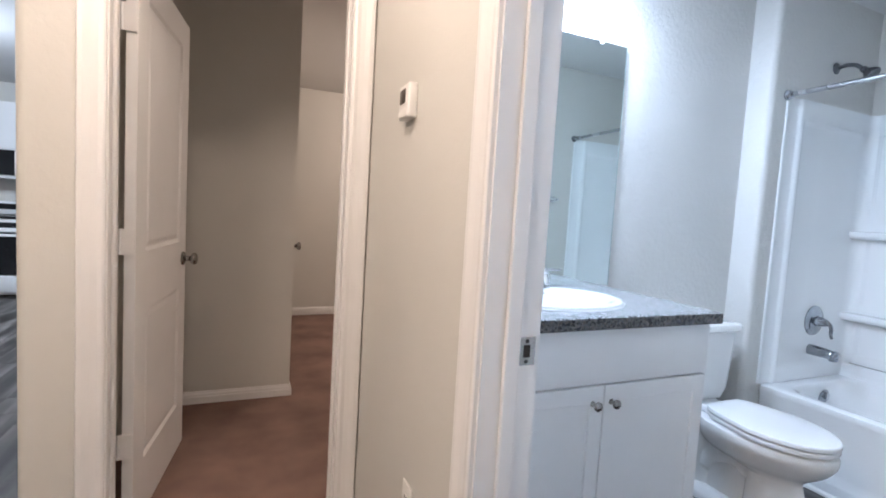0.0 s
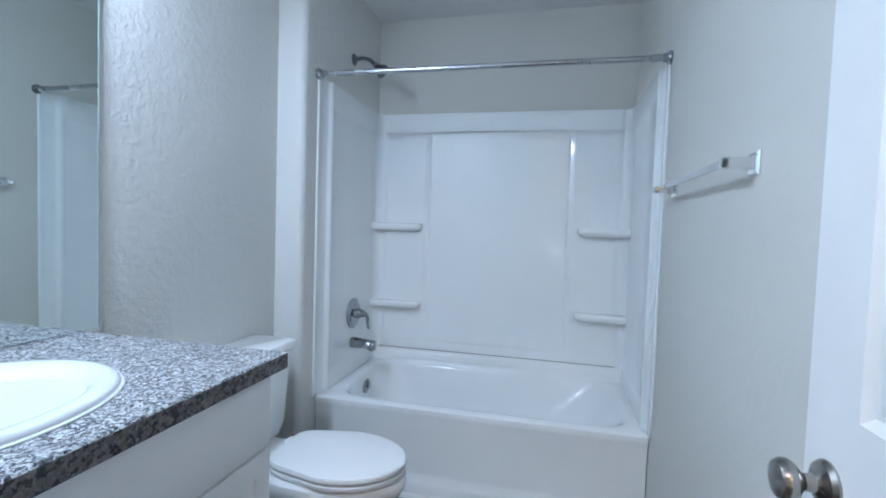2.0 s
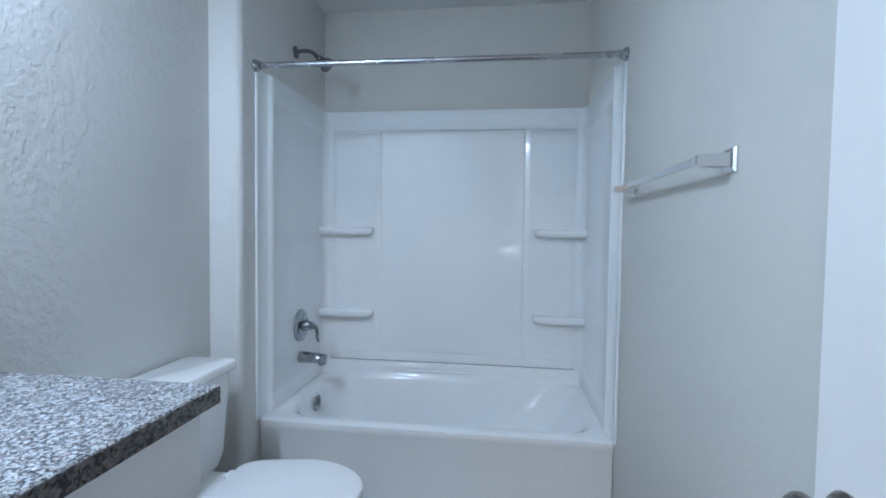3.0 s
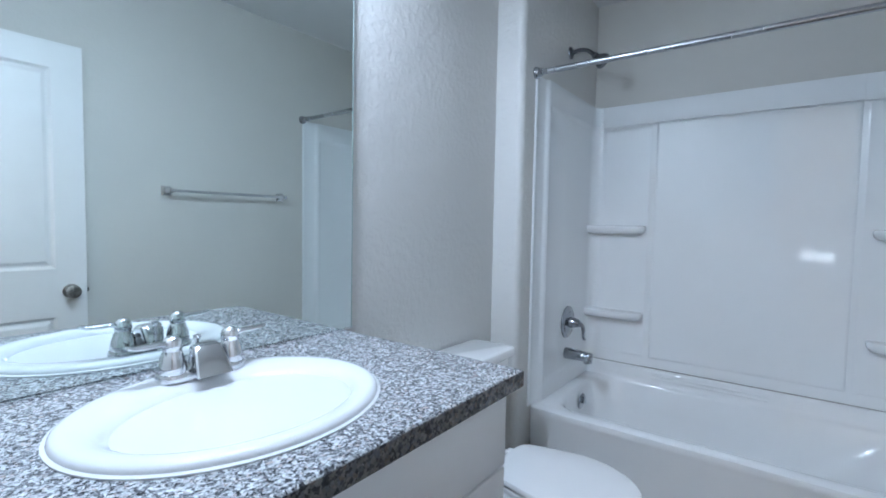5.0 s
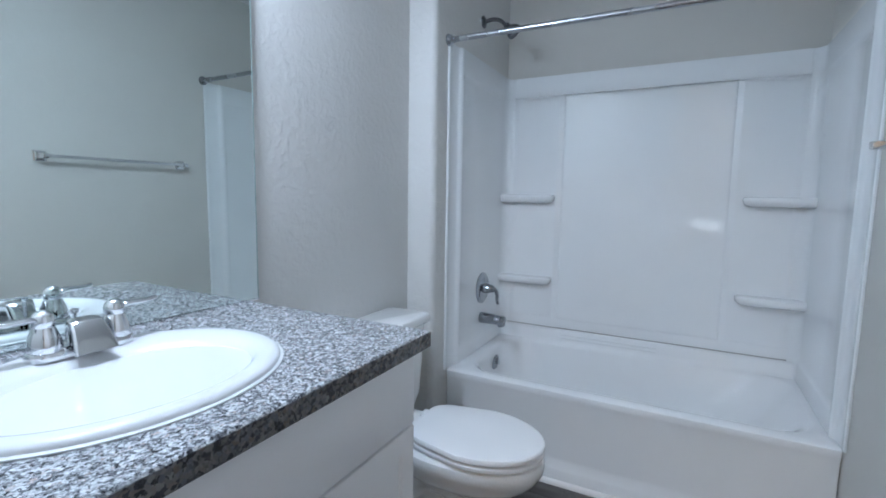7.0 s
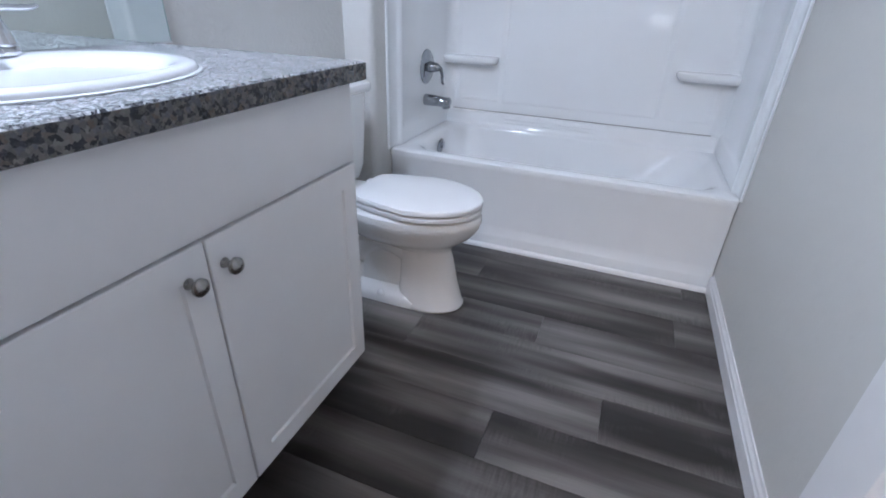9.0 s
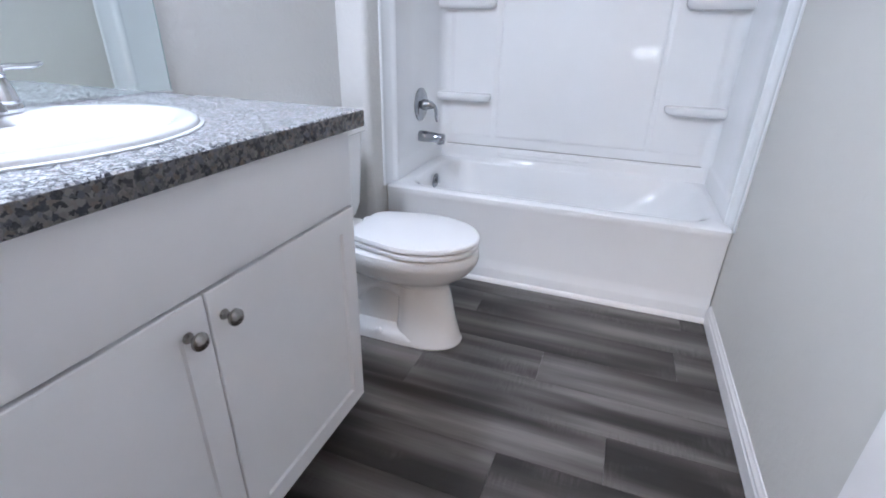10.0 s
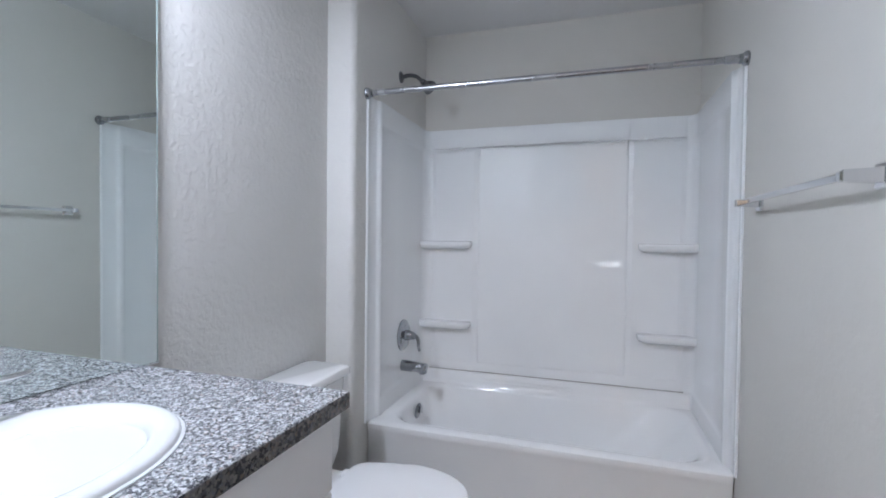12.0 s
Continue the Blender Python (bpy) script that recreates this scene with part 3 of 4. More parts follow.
PANEL_LEVELS = ((SZ0, 0.0), (0.50, 0.0), (0.512, 0.3), (0.53, 1.0), (1.806, 1.0), (1.822, 0.7), (1.832, 0.25), (1.840, 0.0), (SZ1 - 0.012, 0.0), (SZ1, 0.0))
for wall, s in ((AY, -1), (0.0, 1)):
    part("side_panel", loft(bmesh.new(), [[Vector((x, y, z)) for x, y in side_panel(wall, s, f)] for z, f in PANEL_LEVELS]), ACRYLIC, sur)
SB = TZ + 0.0800
bk = plan(bmesh.new(), [(0.728, 0.064), (0.724, 0.074), (0.724, 0.330), (0.728, 0.338), (0.728, 1.180), (0.724, 1.188), (0.724, AY - 0.074), (0.728, AY - 0.064), (BX - 0.003, AY - 0.064), (BX - 0.003, 0.064)], SB, SZ1 - 0.002)
part("back_panel", bk, ACRYLIC, sur)
part("caulk_joint", boxed(0.722, BX - 0.004, 0.055, AY - 0.055, TZ + 0.0765, SB + 0.0005), CAULK, sur, "grey caulk joint", False)


def pillow(y0, y1, z0, z1, x, d, e=0.012, cove=0.0):
    """A raised panel with soft edges, facing -x."""
    bm = bmesh.new()
    ny, nz = 36, 48
    def lin(a, b2, n):
        core = [a + (b2 - a) * i / n for i in range(n + 1)]
        return sorted({*core, *([b2 - cove * k / 10 for k in range(1, 11)] if cove else []), a + e * 0.3, a + e * 0.65, a + e, b2 - e * 0.3, b2 - e * 0.65, b2 - e})
    ys, zs = lin(y0, y1, ny), lin(z0, z1, nz)
    def rise(v, a, b2):
        t = min(1.0, min(v - a, b2 - v) / e)
        return math.sin(t * math.pi / 2)
    g = []
    for z in zs:
        row = []
        for y in ys:
            q = d * rise(y, y0, y1) * rise(z, z0, z1)
            if cove:
                k = max(0.0, (z - z1 + cove) / cove)
                q += 0.010 * (k + k * k) / 2 * rise(y, y0, y1)
            row.append(bm.verts.new((x - q, y, z)))
        g.append(row)
    for i in range(len(zs) - 1):
        for j in range(len(ys) - 1):
            bm.faces.new((g[i][j], g[i][j + 1], g[i + 1][j + 1], g[i + 1][j]))
    return bm


part("centre_panel", pillow(0.344, 1.170, 0.552, 1.829, 0.7275, 0.004, cove=0.16), ACRYLIC, sur)
part("column_panel", pillow(1.190, AY - 0.078, 0.552, 1.824, 0.7245, 0.003), ACRYLIC, sur)
part("column_panel", pillow(0.078, 0.328, 0.552, 1.824, 0.7245, 0.003), ACRYLIC, sur)
for a, b2, d in ((0.068, 0.3425, 0.009), (0.343, 1.1745, 0.022), (1.175, AY - 0.068, 0.009)):
    band = bmesh.new()
    prof = [(0.7275, 1.832), (0.7275 - d + 0.003, 1.829), (0.7275 - d, 1.832), (0.7275 - d * 0.9, 1.850), (0.7275 - d * 0.62, 1.905), (0.7275 - d * 0.5, SZ1 - 0.006), (0.7275 - d * 0.35, SZ1), (0.7275, SZ1)]
    loft(band, [[Vector((x, y, z)) for x, z in prof] for y in (a, b2)])
    part("top_band", band, ACRYLIC, sur)


def shelf(ya, yb, z):
    """A corner shelf: thick rounded front, tapering into the wall below."""
    bm = bmesh.new()
    s = 1 if yb > ya else -1
    rings = []
    for off, zz in ((0.028, z - 0.046), (0.012, z - 0.040), (0.003, z - 0.028), (0.0, z - 0.014), (0.002, z - 0.004), (0.010, z)):
        y2 = yb - s * off
        d = 0.088 - off
        pts = [(0.735, ya)]
        pts += [(0.735 - d, ya)]
        pts += [(0.735 - d, y2 - s * 0.045)]
        pts += [(0.735 - d + 0.045 * (1 - math.cos(radians(a))), y2 - s * 0.045 + s * 0.045 * math.sin(radians(a))) for a in range(15, 91, 15)]
        pts += [(0.735, y2)]
        rings.append([Vector((x, y, zz)) for x, y in pts])
    return loft(bm, rings)


for z in (1.277, 0.798):
    part("corner_shelf", shelf(AY - 0.012, 1.205, z), ACRYLIC, sur)
    part("corner_shelf", shelf(0.012, 0.290, z), ACRYLIC, sur)

# ---- shower fittings ----
sv = thing("shower_valve", (0.395, AY - 0.014, 0.757), "chrome shower valve with lever handle", "shower valve")
vy = AY - 0.0145
part("escutcheon", lathed((0.395, vy, 0.757), (0, -1, 0), [(0.086, 0), (0.085, 0.004), (0.076, 0.010), (0.050, 0.014), (0.034, 0.016), (0.030, 0.018)], 36), TAP, sv)
part("valve_body", lathed((0.395, vy - 0.014, 0.757), (0, -1, 0), [(0.029, 0), (0.028, 0.020), (0.024, 0.034), (0.020, 0.052), (0.012, 0.060), (0.002, 0.062)], 24), TAP, sv)
lv = curve([(0.395, vy - 0.062, 0.760), (0.398, vy - 0.080, 0.750), (0.402, vy - 0.088, 0.722), (0.406, vy - 0.086, 0.692), (0.410, vy - 0.092, 0.672)], 5)
part("lever", tube(bmesh.new(), lv, [0.013 - 0.006 * abs(i / (len(lv) - 1)) ** 0.7 for i in range(len(lv))], 12), TAP, sv)
ts = thing("tub_spout", (0.385, AY - 0.014, 0.59), "chrome tub spout on the surround", "tub spout")
sp2 = [(0.385, vy, 0.592), (0.385, vy - 0.03, 0.592), (0.385, vy - 0.08, 0.591), (0.385, vy - 0.12, 0.587), (0.385, vy - 0.140, 0.581)]
part("spout_body", tube(bmesh.new(), sp2, [0.030, 0.030, 0.027, 0.026, 0.019], 20), TAP, ts)
part("end_collar", lathed((0.385, vy - 0.118, 0.587), (0, -1, -0.12), [(0.027, 0), (0.029, 0.004), (0.029, 0.018), (0.026, 0.022), (0.019, 0.022)], 22), TAP, ts)
part("outlet", lathed((0.385, vy - 0.121, 0.572), (0, -0.15, -1), [(0.021, 0), (0.022, 0.012), (0.019, 0.016)], 18), TAP, ts)
sh = thing("shower", (0.36, AY, 2.15), "dark chrome shower head on a bent wall arm", "shower")
part("flange", lathed((0.36, AY - 0.0005, 2.157), (0, -1, 0), [(0.031, 0), (0.030, 0.005), (0.018, 0.012), (0.012, 0.014)], 24), GUNMETAL, sh)
part("arm", tube(bmesh.new(), curve([(0.36, AY - 0.01, 2.157), (0.36, AY - 0.05, 2.162), (0.36, AY - 0.09, 2.152), (0.36, AY - 0.125, 2.122)], 6), 0.0105, 14), GUNMETAL, sh)
part("shower_head", lathed((0.36, AY - 0.120, 2.128), (0, -0.75, -0.66), [(0.012, 0), (0.017, 0.008), (0.017, 0.018), (0.014, 0.022), (0.022, 0.032), (0.037, 0.055), (0.039, 0.066), (0.036, 0.071), (0.004, 0.072)], 26), GUNMETAL, sh)

rod = thing("shower_rod", (-0.035, 0.76, 1.955), "straight polished shower curtain rod with end flanges", "curtain rod")
part("bar", lathed((-0.035, 0.02, 1.952), (0, 1, 0), [(0.0125, 0), (0.0125, 0.74), (0.0125, AY - 0.04)], 20), ROD, rod)
part("sleeve", lathed((-0.035, 0.012, 1.952), (0, 1, 0), [(0.0155, 0), (0.0155, 0.065), (0.0125, 0.067)], 20), ROD, rod)
for y, s in ((0.0005, 1), (AY - 0.0005, -1)):
    part("end_flange", lathed((-0.035, y, 1.952), (0, s, 0), [(0.026, 0), (0.027, 0.006), (0.024, 0.014), (0.018, 0.020), (0.018, 0.030), (0.013, 0.032)], 24), TAP, rod)

# ---- towel bar ----
tb = thing("towel_bar", (-0.57, 0.0, 1.40), "chrome towel bar with square brackets, wall-mounted", "towel bar")
for x in (-0.893, -0.208):
    bm = bmesh.new()
    def sq(h, y):
        return [Vector((x + a * h, y, 1.419 + c * h)) for a, c in ((-1, -1), (1, -1), (1, 1), (-1, 1))]
    loft(bm, [sq(0.026, 0.0005), sq(0.026, 0.004), sq(0.022, 0.009), sq(0.015, 0.011), sq(0.013, 0.030), sq(0.012, 0.058), sq(0.011, 0.072), sq(0.007, 0.076)])
    part("bracket", bm, CHROME, tb, smooth=False)
part("bar", boxed(-0.893, -0.208, 0.057, 0.069, 1.411, 1.427, bevel=0.002), CHROME, tb)

# ---- vanity ----
VX0, VX1, VF = -1.972, -1.053, 1.093      # cabinet ends and face
van = thing("vanity_cabinet", (-1.53, 1.37, 0), "white two-door vanity cabinet with false drawer front", "cabinet")
bm = bmesh.new()
CB = TOP - 0.038
box(bm, VX0, VX0 + 0.016, VF, SY - 0.002, 0.125, CB)
box(bm, VX1 - 0.016, VX1, VF, SY - 0.002, 0.125, CB)
box(bm, VX1 - 0.016, VX1, VF + 0.075, SY - 0.002, 0.0, 0.125)
box(bm, VX0 + 0.016, VX1 - 0.016, VF, SY - 0.002, 0.125, 0.141)
box(bm, VX0 + 0.016, VX1 - 0.016, SY - 0.008, SY - 0.003, 0.116, CB)
box(bm, VX0 + 0.016, VX1 - 0.016, VF, VF + 0.018, 0.70, CB)
part("carcass", bm, CABINET, van, smooth=False)
part("toe_kick", boxed(WX + 0.002, VX1 - 0.017, VF + 0.076, VF + 0.09, 0.0, 0.124), SHADE_BOARD, van, "toe board, coloured dark for the recess's shade", False)
part("filler_strip", boxed(WX + 0.002, VX0 - 0.001, VF, VF + 0.018, 0.125, CB), CABINET, van, smooth=False)
part("drawer_front", boxed(VX0 + 0.002, VX1 - 0.002, VF - 0.020, VF - 0.001, 0.7185, CB - 0.004, bevel=0.002), CABINET, van)


def shaker(x0, x1, z0, z1):
    """A door with a shallow sunk centre panel, facing -y."""
    bm = boxed(x0, x1, VF - 0.020, VF - 0.001, z0, z1, bevel=0.003)
    bm.normal_update()
    f = max((f for f in bm.faces if f.normal.y < -0.9), key=lambda f: f.calc_area())
    for t, d in ((0.070, 0.0), (0.005, -0.006)):
        bmesh.ops.inset_individual(bm, faces=[f], thickness=t, depth=d)
    return bm


MID = -1.520
for x0, x1, kx in ((VX0 + 0.002, MID - 0.002, MID - 0.045), (MID + 0.002, VX1 - 0.002, MID + 0.031)):
    dr = part("door", shaker(x0, x1, 0.123, 0.7120), CABINET, van, smooth=False)
    part("knob", lathed((kx, VF - 0.020, 0.656), (0, -1, 0), [(0.010, 0), (0.009, 0.003), (0.0062, 0.007), (0.0062, 0.013), (0.011, 0.018), (0.0155, 0.023), (0.0155, 0.028), (0.011, 0.033), (0.001, 0.035)], 22), NICKEL, dr, "satin nickel knob")

# countertop with an oval opening
SXC, SYC, SA, SBB = -1.546, 1.347, 0.271, 0.228
ct = thing("countertop", (-1.57, 1.34, TOP), "black, grey and white speckled granite-look countertop", "countertop")


def slab(x0, x1, y0, y1, z0, z1, a, b2, n=96):
    """A rectangular slab with an oval hole."""
    ang = [2 * math.pi * i / n for i in range(n)]
    for cx, cy in ((x0, y0), (x1, y0), (x1, y1), (x0, y1)):
        t = math.atan2(cy - SYC, cx - SXC) % (2 * math.pi)
        ang[min(range(n), key=lambda k: abs((ang[k] - t + math.pi) % (2 * math.pi) - math.pi))] = t
    rings = []
    ins, outs = [], []
    for t in ang:
        c, s = math.cos(t), math.sin(t)
        k = min(((x1 - SXC) / c if c > 0 else (x0 - SXC) / c) if abs(c) > 1e-9 else 9e9, ((y1 - SYC) / s if s > 0 else (y0 - SYC) / s) if abs(s) > 1e-9 else 9e9)
        outs.append((SXC + k * c, SYC + k * s))
        ins.append((SXC + a * c, SYC + b2 * s))
    e = 0.003
    def grow(p, d):
        return (min(max(p[0], x0 + d), x1 - d), min(max(p[1], y0 + d), y1 - d))
    rings = [[Vector((*p, z0)) for p in ins], [Vector((*p, z0)) for p in outs], [Vector((*p, z1 - e)) for p in outs], [Vector((*grow(p, e), z1)) for p in outs], [Vector((*p, z1)) for p in ins]]
    return loft(bmesh.new(), rings + [rings[0]], cap0=False, cap1=False)


bm = slab(WX + 0.002, -1.044, 1.040, SY - 0.0015, TOP - 0.038, TOP, SA - 0.022, SBB - 0.022)
bmesh.ops.remove_doubles(bm, verts=bm.verts, dist=1e-5)
part("top", bm, GRANITE, ct)
# Both edge strips take the granite that is darkened for shade.
part("front_strip", boxed(WX + 0.003, -1.0415, 1.0375, 1.0398, TOP - 0.0385, TOP - 0.003, bevel=0.0008), GRANITE_SHADED, ct, "coarse speckled front edge strip, its shade put into the dark colour", False)
part("end_strip", boxed(-1.0438, -1.0415, 1.0400, SY - 0.002, TOP - 0.0385, TOP - 0.003, bevel=0.0008), GRANITE_SHADED, ct, "coarse speckled end strip, its shade put into the dark colour", False)

# oval drop-in sink
sk = thing("sink", (SXC, SYC, TOP), "white oval drop-in ceramic sink", "sink")


def oval(a, b2, cy, z, n=64):
    return [Vector((SXC + a * math.cos(2 * math.pi * i / n), SYC + cy + b2 * math.sin(2 * math.pi * i / n), TOP + z)) for i in range(n)]


rg = [(SA - 0.03, SBB - 0.03, 0, -0.004), (SA + 0.002, SBB + 0.002, 0, 0.0005), (SA + 0.002, SBB + 0.002, 0, 0.0025), (SA - 0.004, SBB - 0.004, 0, 0.0040), (SA - 0.005, SBB - 0.005, 0, 0.008), (SA - 0.009, SBB - 0.009, 0, 0.0125), (SA - 0.018, SBB - 0.018, 0, 0.0150),
      (SA - 0.032, SBB - 0.032, -0.001, 0.0148), (SA - 0.046, SBB - 0.051, -0.010, 0.0125), (SA - 0.058, SBB - 0.067, -0.018, 0.0075), (SA - 0.068, SBB - 0.079, -0.024, -0.002), (SA - 0.076, SBB - 0.087, -0.027, -0.016),
      (SA - 0.080, SBB - 0.092, -0.028, -0.035), (SA - 0.100, SBB - 0.106, -0.028, -0.072), (SA - 0.130, SBB - 0.127, -0.024, -0.105), (SA - 0.175, SBB - 0.155, -0.018, -0.124), (0.040, 0.036, -0.012, -0.132), (0.023, 0.023, -0.010, -0.134)]
part("basin", loft(bmesh.new(), [oval(*r) for r in rg]), SINK, sk)
part("drain", lathed((SXC, SYC - 0.010, TOP - 0.1338), (0, 0, 1), [(0.024, 0), (0.023, 0.002), (0.016, 0.003), (0.014, 0.006), (0.002, 0.007)], 24), CHROME, sk, "chrome drain stopper")
part("overflow_hole", lathed((SXC + 0.022, SYC - 0.1660, TOP - 0.022), (0, 1, 0.40), [(0.013, 0), (0.013, 0.006), (0.009, 0.007)], 18), DARK, sk, "dark overflow hole")

# centre-set tap
FX, FY, FZ = SXC + 0.020, SYC + 0.172, TOP + 0.0130
fc = thing("faucet", (FX, FY, FZ), "chrome two-handle centre-set bathroom faucet", "faucet")


def stadium(hx, hy, z, k=9):
    return [Vector((FX + v.x, FY + v.y, FZ + z)) for v in rounded(-hx, hx, -hy, hy, hy * 0.999, 0, k)]


part("base_plate", loft(bmesh.new(), [stadium(0.088, 0.027, 0), stadium(0.089, 0.028, 0.006), stadium(0.087, 0.026, 0.014), stadium(0.080, 0.020, 0.019)]), CHROME, fc)
spn = curve([(0, 0.014, 0.004), (0, 0.010, 0.032), (0, -0.002, 0.052), (0, -0.020, 0.052), (0, -0.038, 0.030), (0, -0.054, 0.005)], 6)
rings = []
for i, p in enumerate(spn):
    t = i / (len(spn) - 1)
    d = (spn[min(i + 1, len(spn) - 1)] - spn[max(i - 1, 0)]).normalized()
    u = Vector((1, 0, 0))
    w = d.cross(u)
    hw, hh = 0.017 + 0.019 * t, 0.015 * (1 - t) + 0.006 * t
    rings.append([Vector((FX, FY, FZ)) + p + u * (hw * abs(math.cos(a)) ** 0.5 * (1 if math.cos(a) >= 0 else -1)) + w * (hh * abs(math.sin(a)) ** 0.6 * (1 if math.sin(a) >= 0 else -1)) for a in (2 * math.pi * k / 28 for k in range(28))])
part("spout", loft(bmesh.new(), rings), CHROME, fc)
part("lift_rod", lathed((FX, FY + 0.022, FZ + 0.014), (0, 0, 1), [(0.0035, 0), (0.0035, 0.050), (0.005, 0.052), (0.008, 0.056), (0.008, 0.061), (0.002, 0.063)], 12), CHROME, fc)
for s in (-1, 1):
    hx = FX + s * 0.058
    hd = part("handle", lathed((hx, FY, FZ + 0.012), (0, 0, 1), [(0.026, 0), (0.0265, 0.010), (0.024, 0.026), (0.019, 0.040), (0.0165, 0.046), (0.018, 0.049), (0.018, 0.058), (0.0165, 0.066), (0.011, 0.073), (0.001, 0.076)], 24), CHROME, fc)
    lp = curve([(hx, FY, FZ + 0.068), (hx + s * 0.022, FY - 0.002, FZ + 0.074), (hx + s * 0.048, FY - 0.004, FZ + 0.074), (hx + s * 0.068, FY - 0.005, FZ + 0.075), (hx + s * 0.080, FY - 0.005, FZ + 0.079)], 5)
    part("lever", tube(bmesh.new(), lp, [0.008 + 0.004 * math.sin(math.pi * min(1, 0.25 + 0.8 * i / (len(lp) - 1))) - 0.003 * (i == len(lp) - 1) for i in range(len(lp))], 12, flat=0.5), CHROME, hd)

# ---- mirror ----
MX0, MX1, MZ1 = WX + 0.004, -1.013, 2.040
mr = thing("wall_mirror", (-1.56, SY, TOP), "large frameless wall mirror resting on the countertop", "mirror")
ME = 0.010      # the mirror stands off the wall a little at its free end


def glass(x0, x1, z0, z1):
    """A sheet of glass between two upright edges, leaning out towards its free end."""
    back = lambda x: SY - 0.001 - ME * (x - MX0) / (MX1 - MX0)
    return loft(bmesh.new(), [[Vector((x0, back(x0), z)), Vector((x1, back(x1), z)), Vector((x1, back(x1) - 0.005, z)), Vector((x0, back(x0) - 0.005, z))] for z in (z0, z1)])


part("mirror_plate", glass(MX0, MX1 - 0.004, TOP + 0.001, MZ1), MIRROR, mr, smooth=False)
part("polished_edge", glass(MX1 - 0.004, MX1, TOP + 0.001, MZ1), EDGE, mr, "greenish polished glass edge", False)
part("bottom_channel", boxed(MX0, MX1, SY - 0.0185, SY - 0.0165, TOP + 0.0005, TOP + 0.004), CHROME, mr, "thin metal bottom channel", False)
for x in (-1.16, -1.91):
    part("mirror_clip", boxed(x - 0.010, x + 0.010, SY - 0.018, SY - 0.0005, MZ1 - 0.012, MZ1 + 0.012, bevel=0.002), PLASTIC, mr, "clear plastic clip")

# ---- vanity light ----
vl = thing("vanity_light", (-1.56, SY, BZ + 0.08), "vanity light bar with three lit glass shades", "wall lamp")
part("back_plate", boxed(-1.90, -1.22, SY - 0.022, SY - 0.001, BZ + 0.020, BZ + 0.080, bevel=0.006), CHROME, vl)
for bx in BULBS:
    arm = part("arm", tube(bmesh.new(), curve([(bx, SY - 0.02, BZ + 0.055), (bx, BY + 0.05, BZ + 0.075), (bx, BY, BZ + 0.066)], 5), 0.008, 12), CHROME, vl)
    shd = bmesh.new()
    prof = [(0.020, 0.0), (0.034, -0.008), (0.048, -0.030), (0.056, -0.056), (0.0545, -0.056), (0.046, -0.030), (0.032, -0.011), (0.018, -0.003)]
    loft(shd, [circle((bx, BY, BZ + 0.060 + d), (0, 0, 1), r, 24) for r, d in prof] + [circle((bx, BY, BZ + 0.060), (0, 0, 1), 0.020, 24)], cap0=False, cap1=False)
    so = part("shade", shd, GLOW, vl, "lit frosted glass shade")

# ---- toilet ----
TC = -0.545
to = thing("toilet", (TC, 1.27, 0), "white two-piece toilet with closed elongated lid", "toilet")


def egg(yf, yb, w, z, n=44, sq=0.75, mid=0.55, taper=0.0):
    """A ring with a pointed oval front and a squarer back."""
    ym = yf + (yb - yf) * mid
    out = []
    for i in range(n):
        a = 2 * math.pi * i / n
        c, s = math.cos(a), math.sin(a)
        if s < 0:
            out.append(Vector((TC + w * c, ym + (ym - yf) * s, z)))
        else:
            out.append(Vector((TC + w * (1 - taper * s ** sq) * (1 if c > 0 else -1) * abs(c) ** sq, ym + (yb - ym) * s ** sq, z)))
    return out


br = [(0.937, 1.20, 0.104, 0.0), (0.935, 1.20, 0.106, 0.008), (0.942, 1.20, 0.100, 0.022), (0.966, 1.19, 0.086, 0.110), (0.984, 1.19, 0.076, 0.200), (0.994, 1.20, 0.072, 0.236), (0.988, 1.30, 0.086, 0.252), (0.968, 1.37, 0.112, 0.270),
      (0.946, 1.39, 0.132, 0.286), (0.922, 1.40, 0.149, 0.306), (0.902, 1.40, 0.163, 0.330), (0.890, 1.40, 0.172, 0.352), (0.886, 1.40, 0.176, 0.366), (0.886, 1.40, 0.177, 0.384), (0.890, 1.40, 0.175, 0.394), (0.902, 1.395, 0.166, 0.399)]
part("bowl", loft(bmesh.new(), [egg(*r) for r in br]), CERAMIC, to)
part("foot", loft(bmesh.new(), [rounded(TC - 0.106, TC + 0.106, 1.08, 1.52, 0.05, 0.0), rounded(TC - 0.106, TC + 0.106, 1.08, 1.52, 0.05, 0.022), rounded(TC - 0.095, TC + 0.095, 1.10, 1.51, 0.05, 0.040), rounded(TC - 0.060, TC + 0.060, 1.12, 1.50, 0.05, 0.055)]), CERAMIC, to)
part("trapway", tube(bmesh.new(), curve([(TC, 1.13, 0.20), (TC, 1.20, 0.235), (TC, 1.27, 0.245), (TC, 1.34, 0.215), (TC, 1.385, 0.150), (TC, 1.40, 0.045)], 5), 0.064, 20), CERAMIC, to)
part("web", boxed(TC - 0.045, TC + 0.045, 1.12, 1.40, 0.03, 0.27, bevel=0.02, seg=3), CERAMIC, to)
part("tank_support", loft(bmesh.new(), [rounded(TC - 0.070, TC + 0.070, 1.36, 1.52, 0.05, 0.045), rounded(TC - 0.075, TC + 0.075, 1.36, 1.53, 0.05, 0.22), rounded(TC - 0.11, TC + 0.11, 1.31, 1.60, 0.04, 0.33), rounded(TC - 0.13, TC + 0.13, 1.30, 1.62, 0.03, 0.398)]), CERAMIC, to)
